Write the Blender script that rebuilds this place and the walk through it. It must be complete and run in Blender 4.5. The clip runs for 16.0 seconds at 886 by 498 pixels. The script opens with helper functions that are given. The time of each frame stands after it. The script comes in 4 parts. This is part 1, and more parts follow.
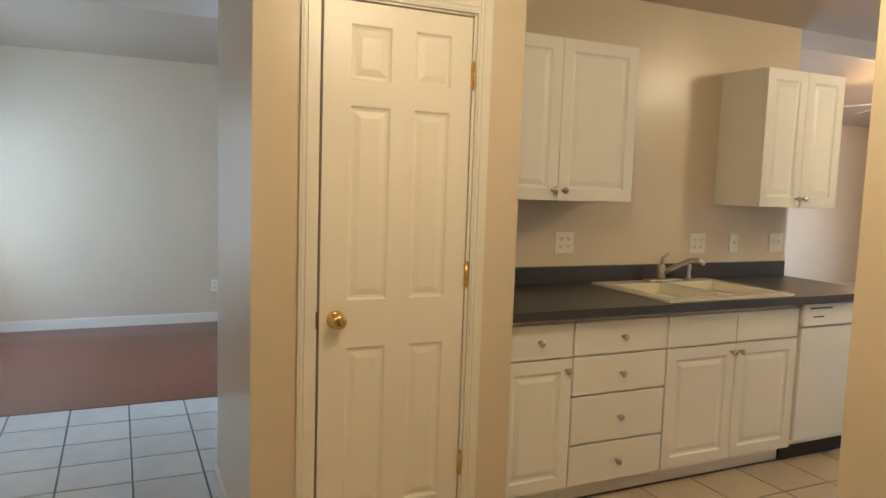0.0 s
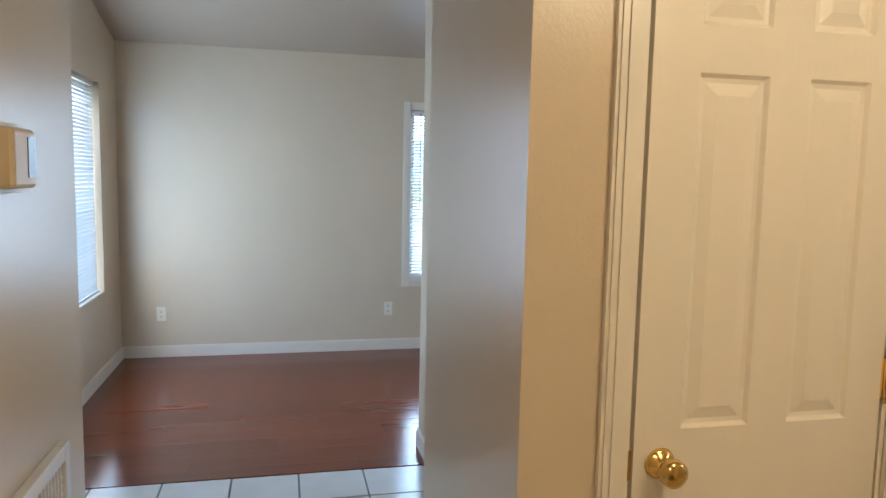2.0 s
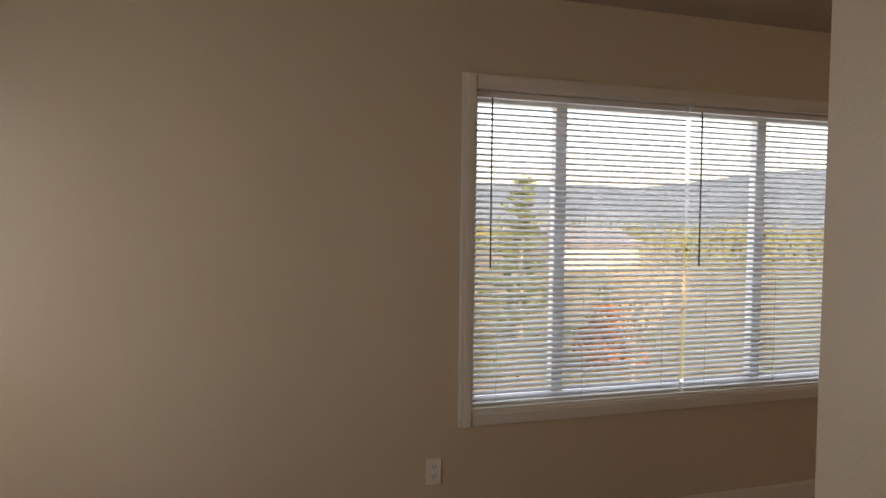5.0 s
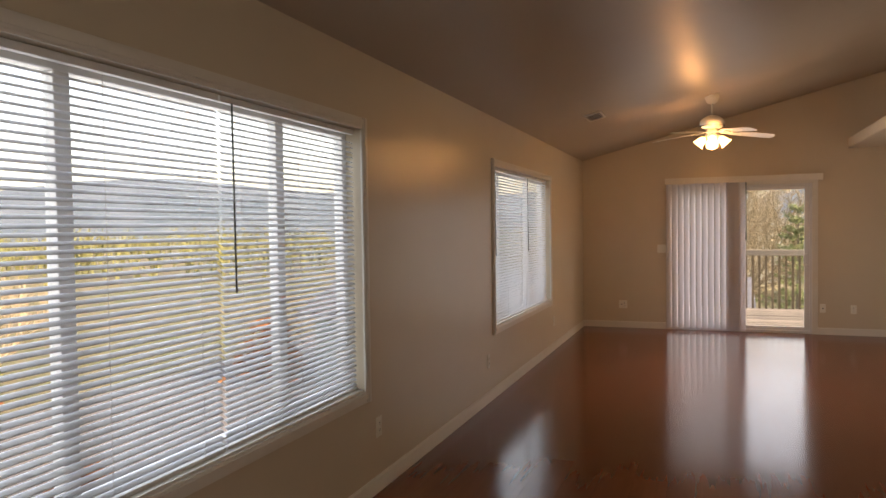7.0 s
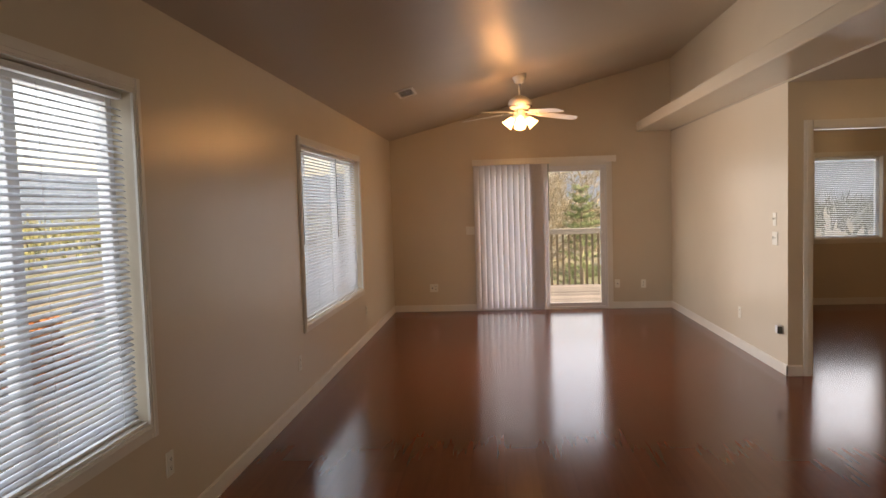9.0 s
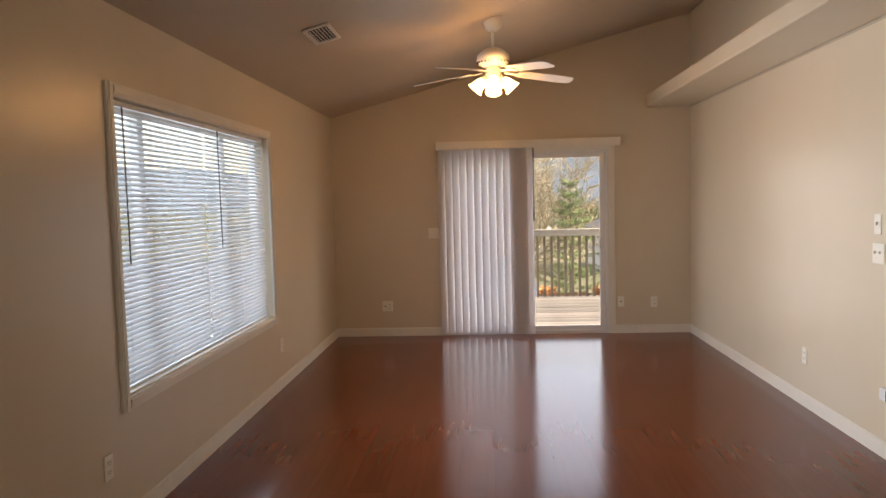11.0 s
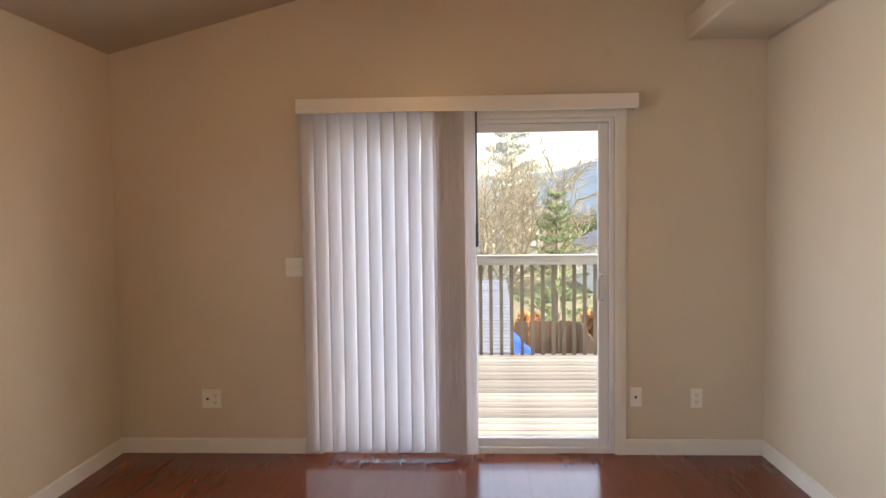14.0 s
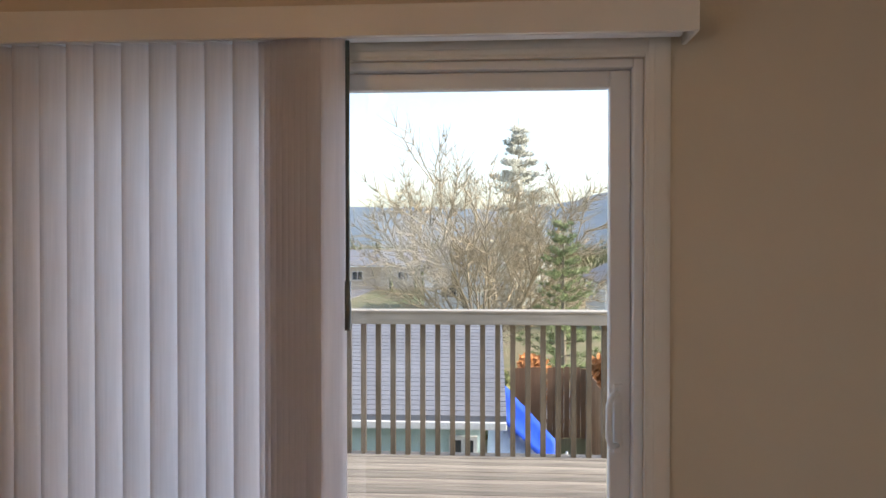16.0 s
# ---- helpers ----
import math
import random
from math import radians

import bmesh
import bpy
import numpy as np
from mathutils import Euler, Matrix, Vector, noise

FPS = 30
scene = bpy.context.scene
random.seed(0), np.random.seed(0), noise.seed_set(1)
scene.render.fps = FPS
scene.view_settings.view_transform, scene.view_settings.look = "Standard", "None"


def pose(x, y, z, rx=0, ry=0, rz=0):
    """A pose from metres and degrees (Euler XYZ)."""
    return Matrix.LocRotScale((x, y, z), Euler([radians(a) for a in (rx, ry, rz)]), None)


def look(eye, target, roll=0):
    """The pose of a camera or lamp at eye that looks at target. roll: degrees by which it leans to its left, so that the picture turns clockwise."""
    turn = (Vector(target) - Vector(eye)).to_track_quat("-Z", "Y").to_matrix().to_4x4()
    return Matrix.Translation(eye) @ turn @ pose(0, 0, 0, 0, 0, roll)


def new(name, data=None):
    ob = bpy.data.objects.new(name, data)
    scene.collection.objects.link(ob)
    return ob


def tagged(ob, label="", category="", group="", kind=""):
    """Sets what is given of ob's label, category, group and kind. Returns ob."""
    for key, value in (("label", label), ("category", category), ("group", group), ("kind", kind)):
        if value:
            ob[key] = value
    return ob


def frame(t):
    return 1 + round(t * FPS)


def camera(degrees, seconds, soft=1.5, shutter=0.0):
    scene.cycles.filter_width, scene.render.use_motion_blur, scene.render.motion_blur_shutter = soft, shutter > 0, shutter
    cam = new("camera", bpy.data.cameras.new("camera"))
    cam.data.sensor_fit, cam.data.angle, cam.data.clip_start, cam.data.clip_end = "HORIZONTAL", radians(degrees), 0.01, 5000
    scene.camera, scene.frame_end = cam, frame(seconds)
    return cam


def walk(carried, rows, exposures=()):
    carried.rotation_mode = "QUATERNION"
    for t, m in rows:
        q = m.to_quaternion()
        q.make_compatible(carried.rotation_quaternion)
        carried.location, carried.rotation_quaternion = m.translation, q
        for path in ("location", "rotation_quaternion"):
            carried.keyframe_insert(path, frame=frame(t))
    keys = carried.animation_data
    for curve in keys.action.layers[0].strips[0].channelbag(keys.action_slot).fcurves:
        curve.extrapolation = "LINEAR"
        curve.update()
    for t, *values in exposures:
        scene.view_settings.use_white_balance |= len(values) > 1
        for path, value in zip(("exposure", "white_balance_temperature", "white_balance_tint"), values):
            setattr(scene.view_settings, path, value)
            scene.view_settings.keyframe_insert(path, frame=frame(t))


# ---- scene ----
cam = camera(64.6, 16.0)
PATH = [
    (0, (7.033, 0.236, 1.435), (5.229, 1.076, 1.242), 1.9),
    (0.5, (6.94, 0.249, 1.428), (5.056, 0.889, 1.238), 1.7),
    (1, (6.677, 0.233, 1.433), (4.761, 0.767, 1.237), 1.5),
    (1.5, (6.299, 0.215, 1.446), (4.37, 0.705, 1.25), 1.3),
    (2, (5.838, 0.213, 1.484), (3.9, 0.657, 1.277), 1.2),
    (2.5, (5.315, 0.175, 1.526), (3.362, 0.553, 1.317), 1.2),
    (3, (4.798, 0.147, 1.538), (2.843, 0.518, 1.341), 1.0),
    (3.2, (4.605, 0.12, 1.53), (2.65, 0.493, 1.345), 0.9),
    (5.3, (2.672, 0.165, 1.452), (0.814, 0.907, 1.394), 0.4),
    (5.5, (2.552, 0.158, 1.457), (0.744, 1.014, 1.405), 0.2),
    (6, (2.232, 0.093, 1.429), (0.694, 1.371, 1.405), -0.6),
    (6.5, (1.955, 0.159, 1.44), (0.832, 1.814, 1.402), -1.0),
    (7, (1.765, 0.118, 1.489), (1.053, 1.986, 1.429), -0.8),
    (7.5, (1.606, 0.113, 1.476), (1.212, 2.073, 1.419), -1.3),
    (8, (1.526, 0.149, 1.474), (1.306, 2.136, 1.416), -1.5),
    (8.5, (1.487, 0.291, 1.477), (1.318, 2.281, 1.386), -1.7),
    (9, (1.543, 0.635, 1.512), (1.379, 2.624, 1.389), -1.7),
    (9.2, (1.536, 0.824, 1.519), (1.373, 2.813, 1.381), -1.6),
    (11.5, (1.874, 3.411, 1.487), (1.748, 5.403, 1.352), -1.5),
    (12, (2.006, 3.989, 1.466), (1.867, 5.98, 1.342), -1.3),
    (12.5, (1.992, 4.604, 1.494), (1.884, 6.596, 1.36), -1.2),
    (13, (2.055, 5.191, 1.441), (1.949, 7.185, 1.331), -0.9),
    (13.5, (2.158, 5.805, 1.471), (2.052, 7.799, 1.355), -0.8),
    (14, (2.221, 6.393, 1.467), (2.125, 8.388, 1.364), -0.7),
    (14.5, (2.334, 6.977, 1.516), (2.231, 8.971, 1.399), -0.7),
    (15, (2.424, 7.541, 1.486), (2.307, 9.536, 1.398), -0.4),
    (15.5, (2.544, 8.074, 1.503), (2.409, 10.068, 1.429), 0.2),
    (16, (2.601, 8.612, 1.503), (2.477, 10.608, 1.485), 0.0),
]
EXPOSURES = [(0, 3.5, 5700, 8), (2.0, 3.45, 5700, 10), (2.5, 3.3, 6300, 13), (3.2, 3.2, 8100, 22), (5.3, 1.85, 9300, 28), (7.0, 1.95, 9300, 28), (9.0, 2.1, 9000, 27), (11.3, 2.2, 8100, 22), (12.5, 2.25, 7800, 20), (13.2, 2.4, 7400, 19), (14.0, 2.55, 7150, 18), (15.0, 2.25, 7000, 19), (16, 1.8, 6800, 18)]
walk(cam, [(t, look(eye, target, roll)) for t, eye, target, roll in PATH], EXPOSURES)
SKY = 0.15
FAN = (1.79, 8.41, 2.525, 18)
FAN_W, KITCHEN_W = 3.2, 2.4
HILL = 34
DAY = (2.8, 8.5, 3.0, 1.1, 1.3, 0.55)
BACK = (5.0, 5.2, 0.8, 1.7)

# ---- light ----
world = bpy.data.worlds.new("sky")
scene.world = world
world.use_nodes = True
_wn = world.node_tree.nodes
_sky = _wn.new("ShaderNodeTexSky")
_sky.sky_type, _sky.sun_disc = "NISHITA", False
_sky.sun_elevation, _sky.sun_rotation = radians(30), radians(88)
_sky.air_density, _sky.dust_density = 1.0, 2.5
world.node_tree.links.new(_sky.outputs[0], _wn["Background"].inputs[0])
_wn["Background"].inputs[1].default_value = SKY
sun = new("sun", bpy.data.lights.new("sun", "SUN"))
sun.data.energy, sun.data.angle, sun.data.color = 2.0, radians(1.0), (1.0, 0.93, 0.84)
sun.matrix_world = look((0, 0, 0), (-0.86, 0.03, -0.5))


def lamp(name, where, watts, colour, size):
    ob = new(name, bpy.data.lights.new(name, "POINT"))
    ob.data.energy, ob.data.color, ob.data.shadow_soft_size = watts, colour, size
    ob.location = where
    return ob


def skylight(name, where, into, wide, high, watts, colour=(0.68, 0.84, 1.0), spread=180):
    """The sky's light in a window's opening."""
    ob = new(name, bpy.data.lights.new(name, "AREA"))
    ob.data.shape, ob.data.size, ob.data.size_y = "RECTANGLE", wide, high
    ob.data.energy, ob.data.color, ob.data.spread = watts, colour, radians(spread)
    ob.matrix_world = look(where, Vector(where) + Vector(into))
    return ob


skylight("sky_window", (0.03, 2.38, 1.32), (1, 0, 0), 2.3, 1.4, DAY[0], spread=115)
skylight("sky_window", (0.03, 7.14, 1.32), (1, 0, 0), 2.25, 1.39, DAY[1], spread=100)
skylight("sky_window", (1.21, -0.99, 1.34), (0, 1, 0), 1.38, 1.42, DAY[2])
skylight("sky_window", (6.27, 10.56, 1.46), (0, -1, 0), 0.85, 1.12, DAY[3])
skylight("sky_door", (2.59, 10.585, 1.0), (0, -1, 0), 0.72, 1.8, DAY[4])
skylight("sky_door", (1.67, 10.445, 1.0), (0, -1, 0), 0.95, 1.9, DAY[5])

skylight("sky_window", (-0.19, 2.38, 1.32), (1, 0, 0), 2.3, 1.4, BACK[0], (0.62, 0.80, 1.0))
skylight("sky_window", (-0.19, 7.14, 1.32), (1, 0, 0), 2.25, 1.39, BACK[1], (0.62, 0.80, 1.0))
skylight("sky_window", (1.21, -1.22, 1.34), (0, 1, 0), 1.38, 1.42, BACK[2], (0.62, 0.80, 1.0))
skylight("sky_window", (6.27, 10.79, 1.46), (0, -1, 0), 0.85, 1.12, BACK[3] * 0.7, (0.62, 0.80, 1.0))
skylight("sky_door", (1.67, 10.79, 1.0), (0, -1, 0), 0.9, 1.85, BACK[3], (0.62, 0.80, 1.0))


# ---- materials ----
def mat(name, colour, rough=0.5, metal=0.0, grain=0.0, scale=8.0, bump=0.0, bscale=60.0, stretch=(1, 1, 1), colour2=None,
        coat=0.0, emit=0.0, per_object=0.0, spec=0.5):
    m = bpy.data.materials.new(name)
    m.use_nodes = True
    t = m.node_tree
    b = t.nodes["Principled BSDF"]
    b.inputs["Roughness"].default_value, b.inputs["Metallic"].default_value = rough, metal
    b.inputs["Coat Weight"].default_value = coat
    b.inputs["Coat Roughness"].default_value = 0.12
    b.inputs["Specular IOR Level"].default_value = spec
    b.inputs["Base Color"].default_value = (*colour, 1)
    co = t.nodes.new("ShaderNodeTexCoord")
    mp = t.nodes.new("ShaderNodeMapping")
    mp.inputs["Scale"].default_value = stretch
    t.links.new(co.outputs["Object"], mp.inputs[0])
    src = None
    if grain or colour2:
        n1 = t.nodes.new("ShaderNodeTexNoise")
        n1.inputs["Scale"].default_value, n1.inputs["Detail"].default_value = scale, 6
        t.links.new(mp.outputs[0], n1.inputs["Vector"])
        n2 = t.nodes.new("ShaderNodeTexNoise")
        n2.inputs["Scale"].default_value, n2.inputs["Detail"].default_value = scale * 0.13, 3
        t.links.new(mp.outputs[0], n2.inputs["Vector"])
        add = t.nodes.new("ShaderNodeMath")
        add.operation = "ADD"
        t.links.new(n1.outputs[0], add.inputs[0])
        t.links.new(n2.outputs[0], add.inputs[1])
        ramp = t.nodes.new("ShaderNodeMapRange")
        ramp.inputs[1].default_value, ramp.inputs[2].default_value = 0.7, 1.3
        t.links.new(add.outputs[0], ramp.inputs[0])
        mix = t.nodes.new("ShaderNodeMix")
        mix.data_type = "RGBA"
        c2 = colour2 or tuple(c * (1 - grain) for c in colour)
        mix.inputs[6].default_value, mix.inputs[7].default_value = (*colour, 1), (*c2, 1)
        t.links.new(ramp.outputs[0], mix.inputs[0])
        src = mix.outputs[2]
    if per_object:
        info = t.nodes.new("ShaderNodeObjectInfo")
        mr = t.nodes.new("ShaderNodeMapRange")
        mr.inputs[3].default_value, mr.inputs[4].default_value = 1 - per_object, 1 + per_object
        t.links.new(info.outputs["Random"], mr.inputs[0])
        hs = t.nodes.new("ShaderNodeHueSaturation")
        t.links.new(mr.outputs[0], hs.inputs["Value"])
        if src:
            t.links.new(src, hs.inputs["Color"])
        else:
            hs.inputs["Color"].default_value = (*colour, 1)
        src = hs.outputs[0]
    if src:
        t.links.new(src, b.inputs["Base Color"])
    if bump:
        n3 = t.nodes.new("ShaderNodeTexNoise")
        n3.inputs["Scale"].default_value, n3.inputs["Detail"].default_value = bscale, 4
        t.links.new(mp.outputs[0], n3.inputs["Vector"])
        bp = t.nodes.new("ShaderNodeBump")
        bp.inputs["Strength"].default_value, bp.inputs["Distance"].default_value = 1.0, bump
        t.links.new(n3.outputs[0], bp.inputs["Height"])
        t.links.new(bp.outputs[0], b.inputs["Normal"])
    if emit:
        b.inputs["Emission Color"].default_value = (*colour, 1)
        b.inputs["Emission Strength"].default_value = emit
    return m


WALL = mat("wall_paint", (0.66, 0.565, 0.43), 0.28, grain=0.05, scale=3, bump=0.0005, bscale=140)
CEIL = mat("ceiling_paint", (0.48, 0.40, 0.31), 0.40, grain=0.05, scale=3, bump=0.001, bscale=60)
TRIM = mat("white_trim_paint", (0.79, 0.75, 0.67), 0.32, grain=0.05, scale=9, bump=0.0004, bscale=40)
DOORP = mat("door_paint", (0.80, 0.75, 0.66), 0.35, grain=0.04, scale=6, bump=0.0004, bscale=120, stretch=(1, 1, 0.08))
CAB = mat("cabinet_white", (0.80, 0.78, 0.73), 0.35, grain=0.03, scale=5)
COUNTER = mat("dark_laminate", (0.055, 0.055, 0.062), 0.38, grain=0.35, scale=220, bump=0.0002, bscale=300)
SINKM = mat("sink_enamel", (0.78, 0.74, 0.62), 0.15, grain=0.03, scale=6)
STEEL = mat("brushed_steel", (0.55, 0.53, 0.50), 0.28, metal=1.0, grain=0.1, scale=30)
BRASS = mat("polished_brass", (0.83, 0.58, 0.20), 0.16, metal=1.0, grain=0.1, scale=20)
TILE = mat("hall_tile", (0.62, 0.60, 0.57), 0.22, grain=0.13, scale=7, bump=0.0006, bscale=18, per_object=0.04)
KTILE = mat("kitchen_tile", (0.55, 0.46, 0.34), 0.28, grain=0.18, scale=7, bump=0.0006, bscale=18, per_object=0.05)
GROUT = mat("grout", (0.16, 0.15, 0.14), 0.9, grain=0.2, scale=40)
VINYL = mat("white_vinyl", (0.78, 0.78, 0.77), 0.3, grain=0.03, scale=6)
PLATE = mat("plastic_plate", (0.82, 0.79, 0.70), 0.35, grain=0.03, scale=12)
BEIGE = mat("beige_plastic", (0.70, 0.58, 0.40), 0.45, grain=0.04, scale=12)
DARK = mat("dark_slot", (0.02, 0.02, 0.02), 0.6, grain=0.1, scale=30)
LCD = mat("grey_display", (0.10, 0.12, 0.11), 0.2, grain=0.1, scale=30)
FANM = mat("fan_white", (0.74, 0.70, 0.62), 0.35, grain=0.06, scale=10, stretch=(1, 1, 1))
DECKW = mat("weathered_deck", (0.42, 0.37, 0.30), 0.75, grain=0.68, scale=9, bump=0.002, bscale=30, stretch=(0.25, 3, 1), per_object=0.38)
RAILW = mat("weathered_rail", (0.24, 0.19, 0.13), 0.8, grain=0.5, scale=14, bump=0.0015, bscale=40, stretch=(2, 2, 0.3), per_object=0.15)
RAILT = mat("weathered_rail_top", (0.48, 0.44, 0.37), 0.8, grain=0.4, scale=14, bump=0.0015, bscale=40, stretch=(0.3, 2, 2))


def wood_floor():
    m = mat("mahogany_laminate", (0.17, 0.038, 0.014), 0.16, colour2=(0.13, 0.029, 0.0105), scale=20, stretch=FLOOR_STRETCH,
            bump=0.00002, bscale=9, per_object=0.10, coat=0.06, spec=0.30)
    return m


FLOOR_STRETCH = (1.3, 0.08, 1)
FLOORM = wood_floor()


def glass_mat():
    m = bpy.data.materials.new("window_glass")
    m.use_nodes = True
    t = m.node_tree
    t.nodes.clear()
    out, mix = t.nodes.new("ShaderNodeOutputMaterial"), t.nodes.new("ShaderNodeMixShader")
    tr, gl = t.nodes.new("ShaderNodeBsdfTransparent"), t.nodes.new("ShaderNodeBsdfGlossy")
    tr.inputs[0].default_value = (0.93, 0.96, 0.96, 1)
    gl.inputs["Roughness"].default_value = 0.02
    lw, pw, mr = t.nodes.new("ShaderNodeLayerWeight"), t.nodes.new("ShaderNodeMath"), t.nodes.new("ShaderNodeMapRange")
    pw.operation = "POWER"
    pw.inputs[1].default_value = 4.5
    mr.inputs[3].default_value, mr.inputs[4].default_value = 0.03, 0.7
    t.links.new(lw.outputs["Facing"], pw.inputs[0])
    t.links.new(pw.outputs[0], mr.inputs[0])
    t.links.new(mr.outputs[0], mix.inputs[0])
    t.links.new(tr.outputs[0], mix.inputs[1])
    t.links.new(gl.outputs[0], mix.inputs[2])
    t.links.new(mix.outputs[0], out.inputs[0])
    return m


GLASS = glass_mat()


def cloth(name, colour, through_part, rough=0.5):
    m = bpy.data.materials.new(name)
    m.use_nodes = True
    t = m.node_tree
    b = t.nodes["Principled BSDF"]
    b.inputs["Base Color"].default_value, b.inputs["Roughness"].default_value = (*colour, 1), rough
    no = t.nodes.new("ShaderNodeTexNoise")
    no.inputs["Scale"].default_value = 9
    hs = t.nodes.new("ShaderNodeMapRange")
    hs.inputs[3].default_value, hs.inputs[4].default_value = 0.9, 1.08
    cm = t.nodes.new("ShaderNodeHueSaturation")
    cm.inputs["Color"].default_value = (*colour, 1)
    t.links.new(no.outputs[0], hs.inputs[0])
    t.links.new(hs.outputs[0], cm.inputs["Value"])
    t.links.new(cm.outputs[0], b.inputs["Base Color"])
    tl, mix = t.nodes.new("ShaderNodeBsdfTranslucent"), t.nodes.new("ShaderNodeMixShader")
    t.links.new(cm.outputs[0], tl.inputs[0])
    mix.inputs[0].default_value = through_part
    t.links.new(b.outputs[0], mix.inputs[1])
    t.links.new(tl.outputs[0], mix.inputs[2])
    t.links.new(mix.outputs[0], t.nodes["Material Output"].inputs[0])
    return m


SLAT = cloth("blind_slat", (0.82, 0.85, 0.88), 0.42, 0.4)
VANE = cloth("vertical_vane", (0.84, 0.82, 0.83), 0.5, 0.5)
SHADE = mat("lit_frosted_glass", (1.0, 0.66, 0.30), 0.4, emit=1.7, grain=0.05)


# ---- mesh helpers ----
def bx(bm, x0, y0, z0, x1, y1, z1, bevel=0.0, m=None):
    vs = [bm.verts.new((x, y, z)) for x in (x0, x1) for y in (y0, y1) for z in (z0, z1)]
    if m is not None:
        for v in vs:
            v.co = m @ v.co
    q = [(0, 1, 3, 2), (4, 6, 7, 5), (0, 4, 5, 1), (2, 3, 7, 6), (0, 2, 6, 4), (1, 5, 7, 3)]
    fs = [bm.faces.new([vs[i] for i in f]) for f in q]
    if bevel:
        bmesh.ops.bevel(bm, geom=list({e for f in fs for e in f.edges}), offset=bevel, segments=2, affect="EDGES", profile=0.5)
    return bm


def lathe(bm, rings, m, n=24):
    """Turned about z: rings of (radius, height)."""
    rows = [[bm.verts.new(m @ Vector((r * math.cos(a), r * math.sin(a), h))) for a in [2 * math.pi * i / n for i in range(n)]] for r, h in rings]
    for a, b in zip(rows, rows[1:]):
        for i in range(n):
            bm.faces.new((a[i], a[(i + 1) % n], b[(i + 1) % n], b[i])).smooth = True
    for row, flip in ((rows[0], True), (rows[-1], False)):
        bm.faces.new(row[::-1] if flip else row)
    return bm


def tube(bm, pts, r0, r1=None, n=8):
    """A bent rod along pts, tapering from r0 to r1."""
    r1 = r0 if r1 is None else r1
    pts = [Vector(p) for p in pts]
    rows = []
    for i, p in enumerate(pts):
        d = (pts[min(i + 1, len(pts) - 1)] - pts[max(i - 1, 0)]).normalized()
        a = d.orthogonal().normalized() if i == 0 else (ref - ref.dot(d) * d).normalized()
        ref = a
        b = d.cross(a)
        r = r0 + (r1 - r0) * i / (len(pts) - 1)
        rows.append([bm.verts.new(p + r * (math.cos(k) * a + math.sin(k) * b)) for k in [2 * math.pi * j / n for j in range(n)]])
    for a, b in zip(rows, rows[1:]):
        for i in range(n):
            bm.faces.new((a[i], a[(i + 1) % n], b[(i + 1) % n], b[i])).smooth = True
    bm.faces.new(rows[0][::-1])
    bm.faces.new(rows[-1])
    return bm


def slab(xs, ys, z0, z1, gone=()):
    """A flat slab of cells between xs and ys as one body, without the cells (i, j) in gone."""
    bm = bmesh.new()
    cells = {(i, j) for i in range(len(xs) - 1) for j in range(len(ys) - 1)} - set(gone)
    vs = {}

    def v(i, j, k):
        if (i, j, k) not in vs:
            vs[i, j, k] = bm.verts.new((xs[i], ys[j], (z0, z1)[k]))
        return vs[i, j, k]

    for i, j in cells:
        for k in (0, 1):
            bm.faces.new((v(i, j, k), v(i + 1, j, k), v(i + 1, j + 1, k), v(i, j + 1, k)))
        for n, (a, b) in (((i - 1, j), ((i, j), (i, j + 1))), ((i + 1, j), ((i + 1, j), (i + 1, j + 1))), ((i, j - 1), ((i, j), (i + 1, j))), ((i, j + 1), ((i, j + 1), (i + 1, j + 1)))):
            if n not in cells:
                bm.faces.new((v(*a, 0), v(*b, 0), v(*b, 1), v(*a, 1)))
    return bm


def part(name, bm, material, parent=None, label=""):
    bmesh.ops.recalc_face_normals(bm, faces=bm.faces)
    me = bpy.data.meshes.new(name)
    bm.to_mesh(me)
    bm.free()
    me.materials.append(material)
    ob = new(name, me)
    if parent is not None:
        ob.parent = parent
    if label:
        ob["label"] = label
    return ob


def boxpart(name, dims, material, parent=None, bevel=0.0, label=""):
    return part(name, bx(bmesh.new(), *dims, bevel=bevel), material, parent, label)


def thing(name, label, category, at=(0, 0, 0), group="", kind=""):
    ob = new(name)
    ob.empty_display_size = 0.1
    ob.location = at
    return tagged(ob, label, category, group, kind)


def structure(ob, label, category):
    return tagged(ob, label, category, kind="structure")


SLOPE = 0.252
LOW = 2.45


def vault(x):
    return LOW + SLOPE * x


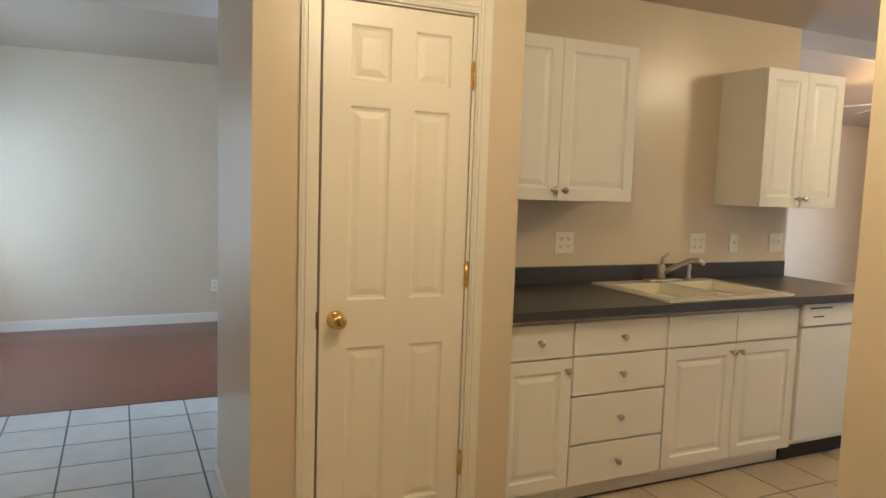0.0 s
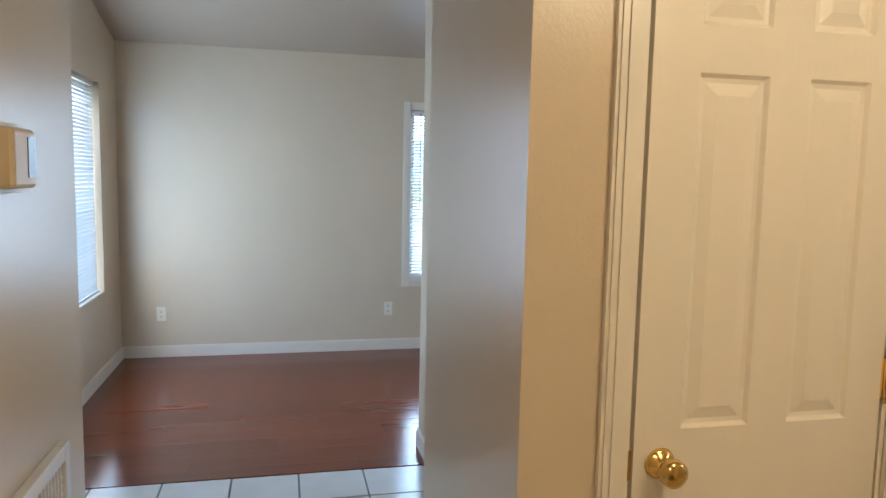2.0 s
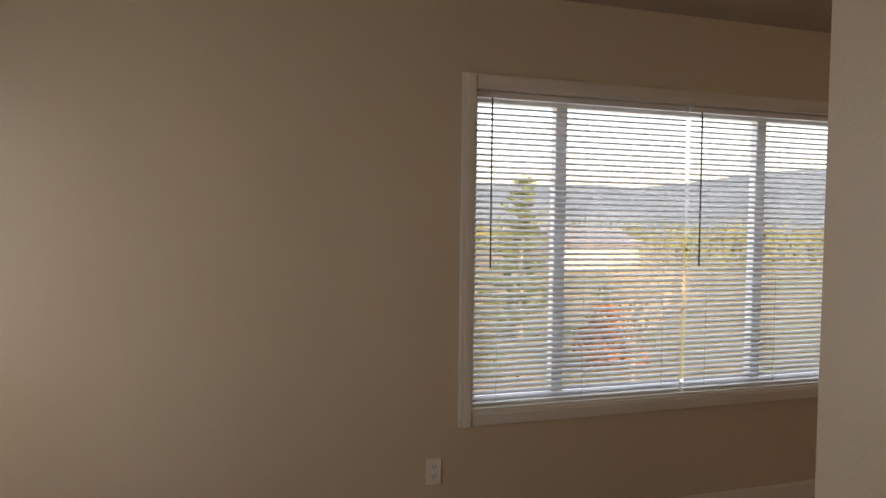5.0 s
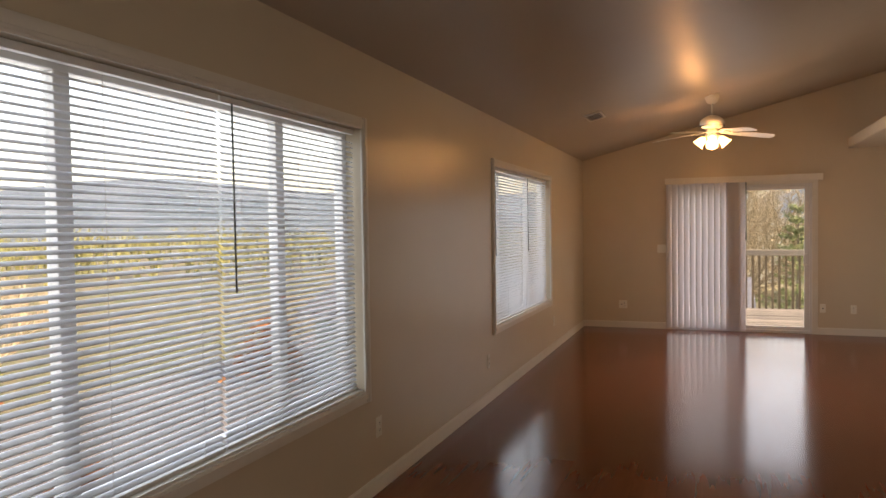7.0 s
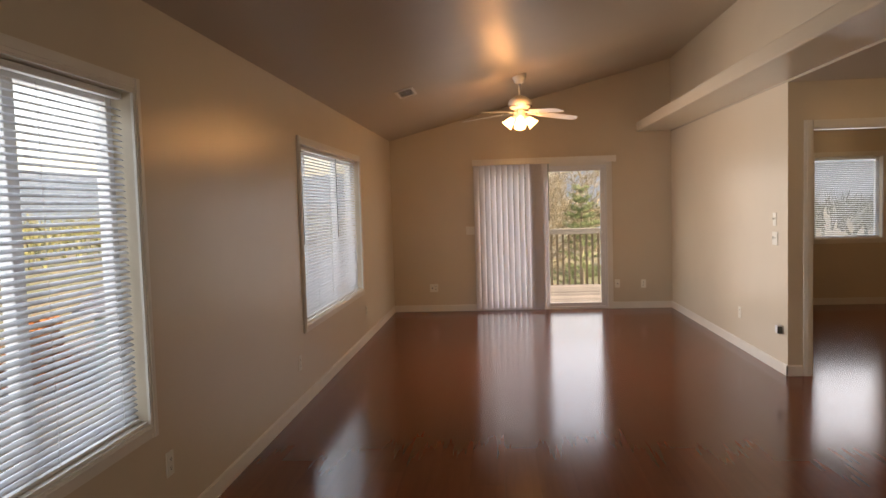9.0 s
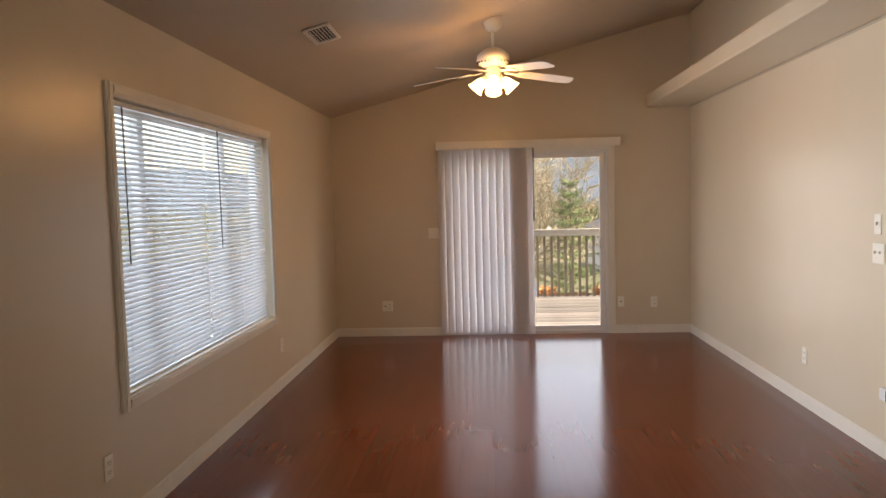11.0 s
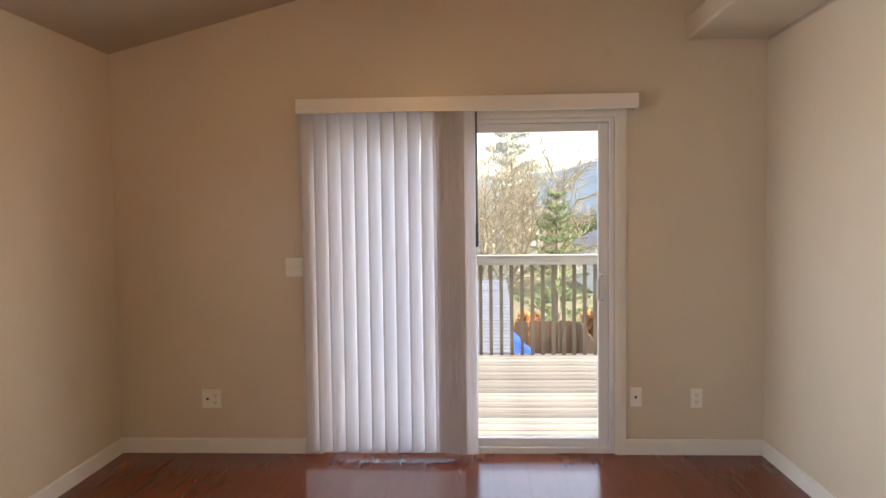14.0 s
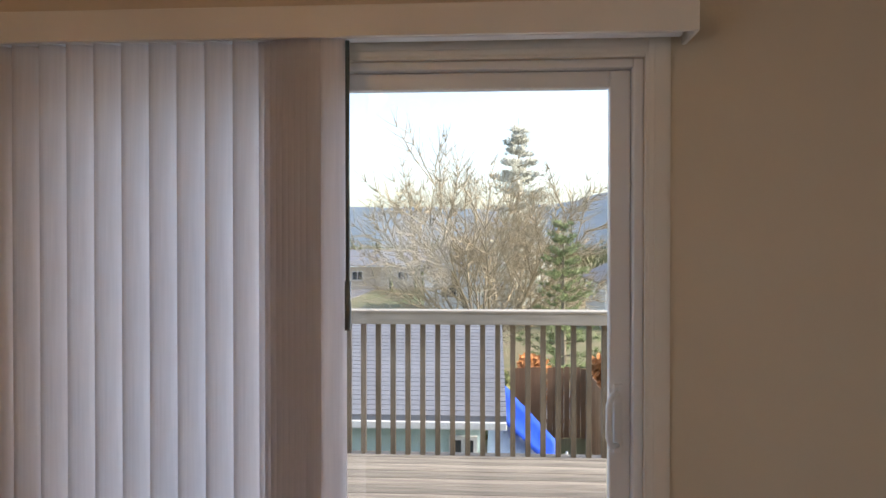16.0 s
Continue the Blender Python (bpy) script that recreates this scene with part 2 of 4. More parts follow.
def wall(name, axis, a0, a1, u0, u1, z0, z1, holes=(), material=None, label="cream painted textured drywall wall", sloped=False):
    """A wall a0..a1 thick across axis, u0..u1 long, with rectangular holes (u0, u1, z0, z1) through it."""
    us = sorted({u0, u1, *[h[0] for h in holes], *[h[1] for h in holes]})
    zs = sorted({z0, z1, *[h[2] for h in holes], *[h[3] for h in holes]})
    solid = lambda i, k: (0 <= i < len(us) - 1 and 0 <= k < len(zs) - 1 and
                          not any(h[0] - 1e-6 <= us[i] and us[i + 1] <= h[1] + 1e-6 and h[2] - 1e-6 <= zs[k] and zs[k + 1] <= h[3] + 1e-6 for h in holes))
    bm = bmesh.new()
    cache = {}

    def v(i, k, s):
        if (i, k, s) not in cache:
            a, u, z = (a0, a1)[s], us[i], zs[k]
            x, y = (a, u) if axis == "x" else (u, a)
            if sloped and k == len(zs) - 1:
                z = vault(x) + 0.02
            cache[i, k, s] = bm.verts.new((x, y, z))
        return cache[i, k, s]

    for i in range(len(us) - 1):
        for k in range(len(zs) - 1):
            if not solid(i, k):
                continue
            for s in (0, 1):
                bm.faces.new([v(i, k, s), v(i + 1, k, s), v(i + 1, k + 1, s), v(i, k + 1, s)])
            if not solid(i - 1, k):
                bm.faces.new([v(i, k, 0), v(i, k + 1, 0), v(i, k + 1, 1), v(i, k, 1)])
            if not solid(i + 1, k):
                bm.faces.new([v(i + 1, k, 0), v(i + 1, k + 1, 0), v(i + 1, k + 1, 1), v(i + 1, k, 1)])
            if not solid(i, k - 1):
                bm.faces.new([v(i, k, 0), v(i + 1, k, 0), v(i + 1, k, 1), v(i, k, 1)])
            if not solid(i, k + 1):
                bm.faces.new([v(i, k + 1, 0), v(i + 1, k + 1, 0), v(i + 1, k + 1, 1), v(i, k + 1, 1)])
    return structure(part(name, bm, material or WALL), label, "wall")


# ---- the rooms ----
FAR = 10.597
REAR = -1.03
RIGHT = 3.92
W1 = (1.254, 3.511, 0.603, 2.028)
W2 = (5.997, 8.281, 0.613, 2.025)
W3 = (0.50, 1.93, 0.605, 2.08)
W4 = (5.82, 6.71, 0.90, 2.02)
SLIDER = (1.27, 3.04, 0.0, 2.02)
EAST = 8.6

wall("wall_west", "x", -0.16, 0.0, REAR - 0.16, FAR + 0.16, -0.1, 2.44, [W1, W2], sloped=True)
wall("wall_south", "y", REAR - 0.16, REAR, 0.0, 4.1, -0.1, 2.44, [W3], sloped=True)
wall("wall_north", "y", FAR, FAR + 0.16, 0.0, RIGHT, -0.1, 2.44, [SLIDER], sloped=True)
wall("wall_living_east", "x", RIGHT, RIGHT + 0.12, 6.655, FAR + 0.16, -0.1, 2.44)
wall("wall_upper", "x", RIGHT, RIGHT + 0.12, REAR, FAR + 0.16, 2.58, 3.45)
wall("wall_kitchen_partition", "x", 3.81, 3.93, 1.67, 4.07, -0.1, 2.44)
wall("wall_bedroom", "y", 6.655, 6.775, RIGHT + 0.12, EAST, -0.1, 2.44, [(4.105, 4.90, -0.1, 2.065)])
wall("wall_bedroom_north", "y", FAR, FAR + 0.16, RIGHT + 0.12, EAST, -0.1, 2.44, [W4])
wall("wall_east", "x", EAST, EAST + 0.15, REAR, FAR + 0.16, -0.1, 2.44)
wall("wall_hall", "y", -0.40, -0.285, 3.955, EAST, -0.1, 2.44)
wall("wall_entry", "x", 3.955, 4.075, REAR, -0.40, -0.1, 2.44)
wall("wall_closet_front", "y", 0.94, 1.05, 2.15, 3.77, -0.1, 2.44, [(2.47, 3.68, -0.1, 2.055)])
wall("wall_closet_side", "x", 2.15, 2.26, 1.05, 1.50, -0.1, 2.44)
wall("wall_closet_back", "y", 1.39, 1.50, 2.26, 3.77, -0.1, 2.44)
wall("wall_pantry_back", "y", 1.56, 1.67, 3.77, 4.52, -0.1, 2.44)
wall("wall_pantry_hall", "y", 0.64, 0.75, 3.77, 4.52, -0.1, 2.44)
wall("wall_pantry_inner", "x", 3.77, 3.87, 0.75, 1.56, -0.1, 2.44)
wall("wall_pantry_front", "x", 4.52, 4.64, 0.64, 1.67, -0.1, 2.44, [(0.853, 1.466, -0.1, 2.065)])
wall("wall_kitchen_near", "x", 6.02, 6.14, 1.72, 6.655, -0.1, 2.44)
wall("wall_kitchen_end", "y", 1.72, 1.84, 6.14, EAST, -0.1, 2.44)

bm = bmesh.new()
for x0, x1 in ((-0.16, RIGHT + 0.12),):
    vs = [bm.verts.new((x, y, vault(x) + dz)) for dz in (0, 0.15) for x, y in ((x0, REAR - 0.16), (x1, REAR - 0.16), (x1, FAR + 0.16), (x0, FAR + 0.16))]
    for f in ((0, 1, 2, 3), (7, 6, 5, 4), (0, 4, 5, 1), (1, 5, 6, 2), (2, 6, 7, 3), (3, 7, 4, 0)):
        bm.faces.new([vs[i] for i in f])
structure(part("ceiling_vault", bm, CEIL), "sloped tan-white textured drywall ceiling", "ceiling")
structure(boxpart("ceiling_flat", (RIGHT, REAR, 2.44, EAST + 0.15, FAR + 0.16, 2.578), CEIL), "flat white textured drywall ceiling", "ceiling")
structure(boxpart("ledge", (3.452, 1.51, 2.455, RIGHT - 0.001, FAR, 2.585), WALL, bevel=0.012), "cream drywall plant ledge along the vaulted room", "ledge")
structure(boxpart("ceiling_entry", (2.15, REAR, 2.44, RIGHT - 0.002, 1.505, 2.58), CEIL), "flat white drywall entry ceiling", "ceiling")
structure(boxpart("subfloor", (-0.16, REAR - 0.16, -0.2, EAST + 0.15, FAR + 0.16, -0.02), DARK), "dark subfloor under the rooms", "floor")

# baseboards
BASE = [("x", 0.0, 1, REAR, FAR), ("y", FAR, -1, 0.0, 1.20), ("y", FAR, -1, 3.108, RIGHT), ("x", RIGHT, -1, 6.655, FAR),
        ("y", REAR, 1, 0.0, 3.955), ("y", 0.94, -1, 2.15, 2.405), ("x", 2.15, -1, 0.94, 1.50), ("y", 0.64, -1, 3.77, 4.64),
        ("y", FAR, -1, 3.99, EAST), ("y", -0.285, 1, 3.955, EAST), ("x", 3.955, -1, REAR, -0.285), ("x", 3.81, -1, 1.67, 4.07),
        ("x", 3.77, -1, 0.64, 0.94), ("y", 6.655, -1, RIGHT, 4.037)]
for axis, at, side, u0, u1 in BASE:
    bm = bmesh.new()
    for t, h in ((0.013, 0.083), (0.008, 0.092)):
        a, b = sorted((at, at + side * t))
        bx(bm, *((a, u0, 0.0, b, u1, h) if axis == "x" else (u0, a, 0.0, u1, b, h)))
    structure(part("baseboard", bm, TRIM), "white painted wooden baseboard along the wall", "baseboard")


# ---- windows ----
def casing(owner, axis, at, side, u0, u1, z0, z1, sill=True, w=0.062):
    """Moulded boards round an opening; each board is its own part."""
    def board(name, ua, ub, za, zb, along):
        bm = bmesh.new()
        steps = ((0, 1, 0.012), (0.12, 0.88, 0.016), (0.35, 0.8, 0.020))
        for f0, f1, t in steps:
            if along == "z":
                ps = (ua + (ub - ua) * f0, ua + (ub - ua) * f1, za, zb)
            else:
                ps = (ua, ub, za + (zb - za) * f0, za + (zb - za) * f1)
            a, b = sorted((at, at + side * t))
            bx(bm, *((a, ps[0], ps[2], b, ps[1], ps[3]) if axis == "x" else (ps[0], a, ps[2], ps[1], b, ps[3])))
        part(name, bm, TRIM, owner)
    board("side_casing", u0 - w, u0, z0 if not sill else z0 - w, z1 + w, "z")
    board("side_casing", u1, u1 + w, z0 if not sill else z0 - w, z1 + w, "z")
    board("head_casing", u0 + 0.001, u1 - 0.001, z1, z1 + w, "u")
    if sill:
        board("sill_casing", u0 + 0.001, u1 - 0.001, z0 - w, z0, "u")


def P(axis, a, u, z):
    return (a, u, z) if axis == "x" else (u, a, z)


def pbox(bm, axis, a0, a1, u0, u1, z0, z1, bevel=0.0):
    a0, a1 = sorted((a0, a1))
    return bx(bm, *((a0, u0, z0, a1, u1, z1) if axis == "x" else (u0, a0, z0, u1, a1, z1)), bevel=bevel)


def window(name, axis, at, side, hole, mullions, label, cased=True):
    """A vinyl window in a hole; side points into the room."""
    u0, u1, z0, z1 = hole
    own = thing(name, label, "window", kind="structure")
    deep = at - side * 0.14
    near = at - side * 0.085
    for nm, r in (("window_frame", (u0, u0 + 0.045, z0, z1)), ("window_frame", (u1 - 0.045, u1, z0, z1)),
                  ("window_frame", (u0 + 0.045, u1 - 0.045, z0, z0 + 0.045)), ("window_frame", (u0 + 0.045, u1 - 0.045, z1 - 0.045, z1))):
        part(nm, pbox(bmesh.new(), axis, deep, near, *r, bevel=0.004), VINYL, own)
    edges = [u0 + 0.045, *mullions, u1 - 0.045]
    for m in mullions:
        part("mullion", pbox(bmesh.new(), axis, deep + side * 0.005, near, m - 0.03, m + 0.03, z0 + 0.045, z1 - 0.045, 0.004), VINYL, own)
    for a, b in zip(edges, edges[1:]):
        a, b = a + (0.03 if a in mullions else 0), b - (0.03 if b in mullions else 0)
        g = part("pane", pbox(bmesh.new(), axis, at - side * 0.115, at - side * 0.111, a, b, z0 + 0.045, z1 - 0.045), GLASS, own)
        g.visible_shadow = False
    part("window_sill", pbox(bmesh.new(), axis, near, at - side * 0.001, u0 + 0.001, u1 - 0.001, z0 + 0.0005, z0 + 0.012), TRIM, own)
    if cased:
        casing(own, axis, at, side, u0, u1, z0, z1)
    return own


def mini_blind(axis, at, side, u0, u1, z0, z1, wand, tilt=31):
    """Head rail, slats, bottom rail, ladder cords and a tilt wand."""
    own = thing("mini_blind", "white horizontal mini blind lowered in the window", "window blind", group="mini blinds")
    c = at - side * 0.045
    part("head_rail", pbox(bmesh.new(), axis, c - 0.014, c + 0.014, u0, u1, z1 - 0.03, z1 - 0.004, 0.002), VINYL, own)
    part("bottom_rail", pbox(bmesh.new(), axis, c - 0.013, c + 0.013, u0, u1, z0 + 0.012, z0 + 0.026, 0.003), VINYL, own)
    pitch = 0.0262
    n = int((z1 - z0 - 0.075) / pitch)
    bm = bmesh.new()
    half, t = (u1 - u0) / 2 - 0.003, -radians(tilt) * side
    row = []
    for s in range(5):
        w = -0.0125 + 0.025 * s / 4
        h = 0.0016 * (1 - (w / 0.0125) ** 2)
        a, z = w * math.cos(t) - h * math.sin(t), w * math.sin(t) + h * math.cos(t)
        row.append([bm.verts.new(P(axis, a, u, z + dz)) for u in (-half, half) for dz in (0, 0.0007)])
    for a, b in zip(row, row[1:]):
        bm.faces.new((a[0], a[2], b[2], b[0])).smooth = True
        bm.faces.new((a[1], b[1], b[3], a[3])).smooth = True
    bm.faces.new((row[0][0], row[0][1], row[0][3], row[0][2]))
    bm.faces.new((row[-1][0], row[-1][2], row[-1][3], row[-1][1]))
    first = part("slat", bm, SLAT, own)
    for i in range(n):
        ob = first if i == 0 else new("slat", first.data)
        ob.parent = own
        ob.location = P(axis, c, (u0 + u1) / 2, z0 + 0.043 + i * pitch)
        ob.rotation_euler = (random.gauss(0, 0.0015), 0, 0) if axis == "x" else (0, random.gauss(0, 0.0015), 0)
    for u in (u0 + 0.12, (u0 + u1) / 2, u1 - 0.12):
        part("ladder_cord", tube(bmesh.new(), [P(axis, c + side * 0.0135, u, z0 + 0.02), P(axis, c + side * 0.0135, u, z1 - 0.03)], 0.0009, n=4), VINYL, own)
    if wand is not None:
        part("tilt_wand", tube(bmesh.new(), [P(axis, c + side * 0.020, wand, z1 - 0.03), P(axis, c + side * 0.024, wand, z1 - 0.79)], 0.004, n=6), LCD, own, "smoky plastic tilt wand")
    return own


window("window_1", "x", 0.0, 1, W1, [1.72, 2.88], "wide white vinyl three-part window with wooden casing")
mini_blind("x", 0.0, 1, 1.264, 2.383, W1[2], W1[3], 1.343)
mini_blind("x", 0.0, 1, 2.397, 3.501, W1[2], W1[3], 2.459)
window("window_2", "x", 0.0, 1, W2, [6.43, 7.573], "wide white vinyl sliding window with wooden casing")
mini_blind("x", 0.0, 1, 6.007, 7.13, W2[2], W2[3], 6.137, tilt=48)
mini_blind("x", 0.0, 1, 7.145, 8.271, W2[2], W2[3], 7.33, tilt=48)
window("window_3", "y", REAR, 1, W3, [1.21], "white vinyl entry window with drywall returns", cased=False)
mini_blind("y", REAR, 1, W3[0] + 0.01, W3[1] - 0.01, W3[2], W3[3], 1.76, tilt=66)
window("window_4", "y", FAR, -1, W4, [], "white vinyl bedroom window with wooden casing")
mini_blind("y", FAR, -1, W4[0] + 0.01, W4[1] - 0.01, W4[2], W4[3], None, tilt=36)

# ---- sliding glass door ----
sd = thing("door_1", "white vinyl sliding glass door to the deck", "door", kind="structure")
casing(sd, "y", FAR, -1, 1.27, 3.04, 0.0, 2.02, sill=False, w=0.068)
for r in ((1.27, 1.30, 0, 2.02), (3.012, 3.04, 0, 2.02), (1.30, 3.012, 1.995, 2.02)):
    part("door_frame", pbox(bmesh.new(), "y", FAR + 0.01, FAR + 0.14, *r, bevel=0.004), VINYL, sd)
part("door_track", pbox(bmesh.new(), "y", FAR + 0.01, FAR + 0.15, 1.30, 3.012, 0.0, 0.035, 0.004), VINYL, sd)


def leaf(x0, x1, y, stile, name):
    f = part(name, pbox(bmesh.new(), "y", y, y + 0.038, x0, x0 + stile, 0.036, 1.994, 0.005), VINYL, sd)
    part("stile", pbox(bmesh.new(), "y", y, y + 0.038, x1 - stile, x1, 0.036, 1.994, 0.005), VINYL, f)
    part("rail", pbox(bmesh.new(), "y", y, y + 0.038, x0 + stile, x1 - stile, 0.036, 0.082, 0.004), VINYL, f)
    part("rail", pbox(bmesh.new(), "y", y, y + 0.038, x0 + stile, x1 - stile, 1.945, 1.994, 0.004), VINYL, f)
    g = part("pane", pbox(bmesh.new(), "y", y + 0.017, y + 0.021, x0 + stile, x1 - stile, 0.082, 1.945), GLASS, f)
    g.visible_shadow = False
    return f


leaf(1.301, 2.13, FAR + 0.085, 0.06, "fixed_leaf")
sl = leaf(2.08, 3.011, FAR + 0.04, 0.06, "sliding_leaf")
bm = bmesh.new()
tube(bm, [(2.975, FAR + 0.04, 0.925), (2.953, FAR + 0.008, 0.93), (2.943, FAR - 0.002, 0.955), (2.943, FAR - 0.002, 1.045), (2.953, FAR + 0.008, 1.07), (2.975, FAR + 0.04, 1.075)], 0.009, n=10)
bx(bm, 2.962, FAR + 0.032, 0.90, 2.990, FAR + 0.042, 1.10, bevel=0.003)
part("handle", bm, VINYL, sl, "white pull handle")

# valance and vertical blind
vb = thing("vertical_blind", "white vertical blind drawn half across the glass door", "window blind")
bm = bmesh.new()
bx(bm, 1.173, FAR - 0.132, 2.052, 3.151, FAR - 0.122, 2.138, bevel=0.003)
bx(bm, 1.173, FAR - 0.122, 2.052, 1.183, FAR, 2.138)
bx(bm, 3.141, FAR - 0.122, 2.052, 3.151, FAR, 2.138)
bx(bm, 1.173, FAR - 0.122, 2.130, 3.151, FAR, 2.138)
part("valance", bm, TRIM, vb, "cream valance board")
part("head_track", bx(bmesh.new(), 1.195, FAR - 0.08, 2.062, 3.125, FAR - 0.04, 2.097), VINYL, vb)


def vane_mesh(width, bow):
    bm = bmesh.new()
    rows = []
    for s in range(7):
        w = -width / 2 + width * s / 6
        d = bow * (1 - (2 * w / width) ** 2)
        rows.append([bm.verts.new((w, d + e, z)) for z in (0.03, 2.06) for e in (0, 0.001)])
    for a, b in zip(rows, rows[1:]):
        bm.faces.new((a[0], b[0], b[2], a[2])).smooth = True
        bm.faces.new((a[1], a[3], b[3], b[1])).smooth = True
    bm.faces.new((rows[0][0], rows[0][2], rows[0][3], rows[0][1]))
    bm.faces.new((rows[-1][0], rows[-1][1], rows[-1][3], rows[-1][2]))
    return bm


first = part("vane", vane_mesh(0.089, -0.012), VANE, vb)
spots = [(1.222 + 0.0795 * i, 33 + random.uniform(-3, 3)) for i in range(10)] + [(2.012 + 0.0175 * i, 12 + 2 * i) for i in range(9)] + [(2.176, 3)]
for i, (x, turn) in enumerate(spots):
    ob = first if i == 0 else new("vane", first.data)
    ob.parent = vb
    ob.location = (x, FAR - 0.06 - (0.004 * (i - 10) if i >= 10 else 0), 0)
    ob.rotation_euler = (0, 0, radians(turn if i < 10 else turn))
part("wand", tube(bmesh.new(), [(2.224, FAR - 0.10, 2.05), (2.225, FAR - 0.102, 1.28)], 0.006, n=8), LCD, vb, "grey control wand")
part("wand_grip", tube(bmesh.new(), [(2.225, FAR - 0.102, 1.40), (2.225, FAR - 0.102, 1.265)], 0.009, n=8), LCD, vb)


# ---- panel doors ----
def panel_door(own, axis, face, side, u0, u1, z0, z1, panels, material, thick=0.035, name="leaf"):
    """A moulded door: slab with sunk frames and raised fields. panels: (u0, u1, z0, z1) in parts of its width and metres of height."""
    w = u1 - u0
    cells = [(u0 + a * w, u0 + b * w, z0 + c, z0 + d) for a, b, c, d in panels]
    us = sorted({u0, u1, *[c[0] for c in cells], *[c[1] for c in cells]})
    zs = sorted({z0, z1, *[c[2] for c in cells], *[c[3] for c in cells]})
    bm = bmesh.new()
    inside = lambda ua, ub, za, zb: any(c[0] - 1e-6 <= ua and ub <= c[1] + 1e-6 and c[2] - 1e-6 <= za and zb <= c[3] + 1e-6 for c in cells)
    q = lambda pts: bm.faces.new([bm.verts.new(P(axis, face - side * d, u, z)) for d, u, z in pts])
    for ua, ub in zip(us, us[1:]):
        for za, zb in zip(zs, zs[1:]):
            if not inside(ua, ub, za, zb):
                q([(0, ua, za), (0, ub, za), (0, ub, zb), (0, ua, zb)])
    for a, b, c, d in cells:
        ring = [(0, 0.0), (0.008, 0.007), (0.010, 0.016), (0.003, 0.040), (0.003, 0.040)]
        for (d0, i0), (d1, i1) in zip(ring[:3], ring[1:4]):
            o = [(d0, a + i0, c + i0), (d0, b - i0, c + i0), (d0, b - i0, d - i0), (d0, a + i0, d - i0)]
            n = [(d1, a + i1, c + i1), (d1, b - i1, c + i1), (d1, b - i1, d - i1), (d1, a + i1, d - i1)]
            for k in range(4):
                q([o[k], o[(k + 1) % 4], n[(k + 1) % 4], n[k]])
        q([(0.003, a + 0.04, c + 0.04), (0.003, b - 0.04, c + 0.04), (0.003, b - 0.04, d - 0.04), (0.003, a + 0.04, d - 0.04)])
    for ua, ub, za, zb in ((u0, u0, z0, z1), (u1, u1, z0, z1)):
        q([(0, ua, za), (0, ua, zb), (thick, ua, zb), (thick, ua, za)])
    for z in (z0, z1):
        q([(0, u0, z), (0, u1, z), (thick, u1, z), (thick, u0, z)])
    q([(thick, u0, z0), (thick, u1, z0), (thick, u1, z1), (thick, u0, z1)])
    bmesh.ops.remove_doubles(bm, verts=bm.verts, dist=1e-5)
    return part(name, bm, material, own)


SIX = [(0.175, 0.44, 1.765, 1.955), (0.60, 0.85, 1.765, 1.955), (0.175, 0.44, 0.985, 1.675), (0.60, 0.85, 0.985, 1.675),
       (0.175, 0.44, 0.20, 0.81), (0.60, 0.85, 0.20, 0.81)]


def knob_turn(axis, face, side, u, z):
    m = Matrix.Translation(P(axis, face, u, z))
    return m @ (Matrix.Rotation(radians(90 * side), 4, "Y") if axis == "x" else Matrix.Rotation(radians(-90 * side), 4, "X"))


def door_knob(own, axis, face, side, u, z):
    k = part("door_knob", lathe(bmesh.new(), [(0.030, 0), (0.032, 0.003), (0.026, 0.010), (0.012, 0.014), (0.011, 0.030), (0.020, 0.036), (0.028, 0.048), (0.027, 0.060), (0.018, 0.066), (0.004, 0.067)],
                                 knob_turn(axis, face, side, u, z)), BRASS, own, "polished brass knob")
    return k


def hinge(own, axis, face, side, u, z):
    bm = bmesh.new()
    tube(bm, [P(axis, face + side * 0.006, u, z - 0.045), P(axis, face + side * 0.006, u, z + 0.045)], 0.0065, n=10)
    for dz in (-0.05, 0.05):
        tube(bm, [P(axis, face + side * 0.006, u, z + dz - 0.004), P(axis, face + side * 0.006, u, z + dz + 0.004)], 0.0045, n=8)
    pbox(bm, axis, face - side * 0.002, face + side * 0.0025, u - 0.007, u + 0.005, z - 0.044, z + 0.044)
    part("hinge", bm, BRASS, own, "brass butt hinge")


pd = thing("door_2", "closed cream six-panel pantry door with brass knob", "door", kind="structure")
for r in ((0.854, 0.868, 0, 2.064), (1.451, 1.465, 0, 2.064), (0.868, 1.451, 2.05, 2.064)):
    part("jamb", pbox(bmesh.new(), "x", 4.535, 4.637, *r), DOORP, pd)
# Near-black sheet behind the leaf, paints the shade in the door gap.
part("stop", pbox(bmesh.new(), "x", 4.58, 4.6, 0.868, 1.451, 0.0, 2.05), DARK, pd)
panel_door(pd, "x", 4.636, 1, 0.878, 1.445, 0.012, 2.043, SIX, DOORP)
door_knob(pd, "x", 4.636, 1, 0.935, 0.93)
part("latch_plate", pbox(bmesh.new(), "x", 4.636, 4.6385, 0.864, 0.872, 0.90, 0.96), BRASS, pd)
for z in (0.33, 1.08, 1.83):
    hinge(pd, "x", 4.638, 1, 1.45, z)
casing(pd, "x", 4.64, 1, 0.858, 1.461, 0.0, 2.058, sill=False, w=0.06)

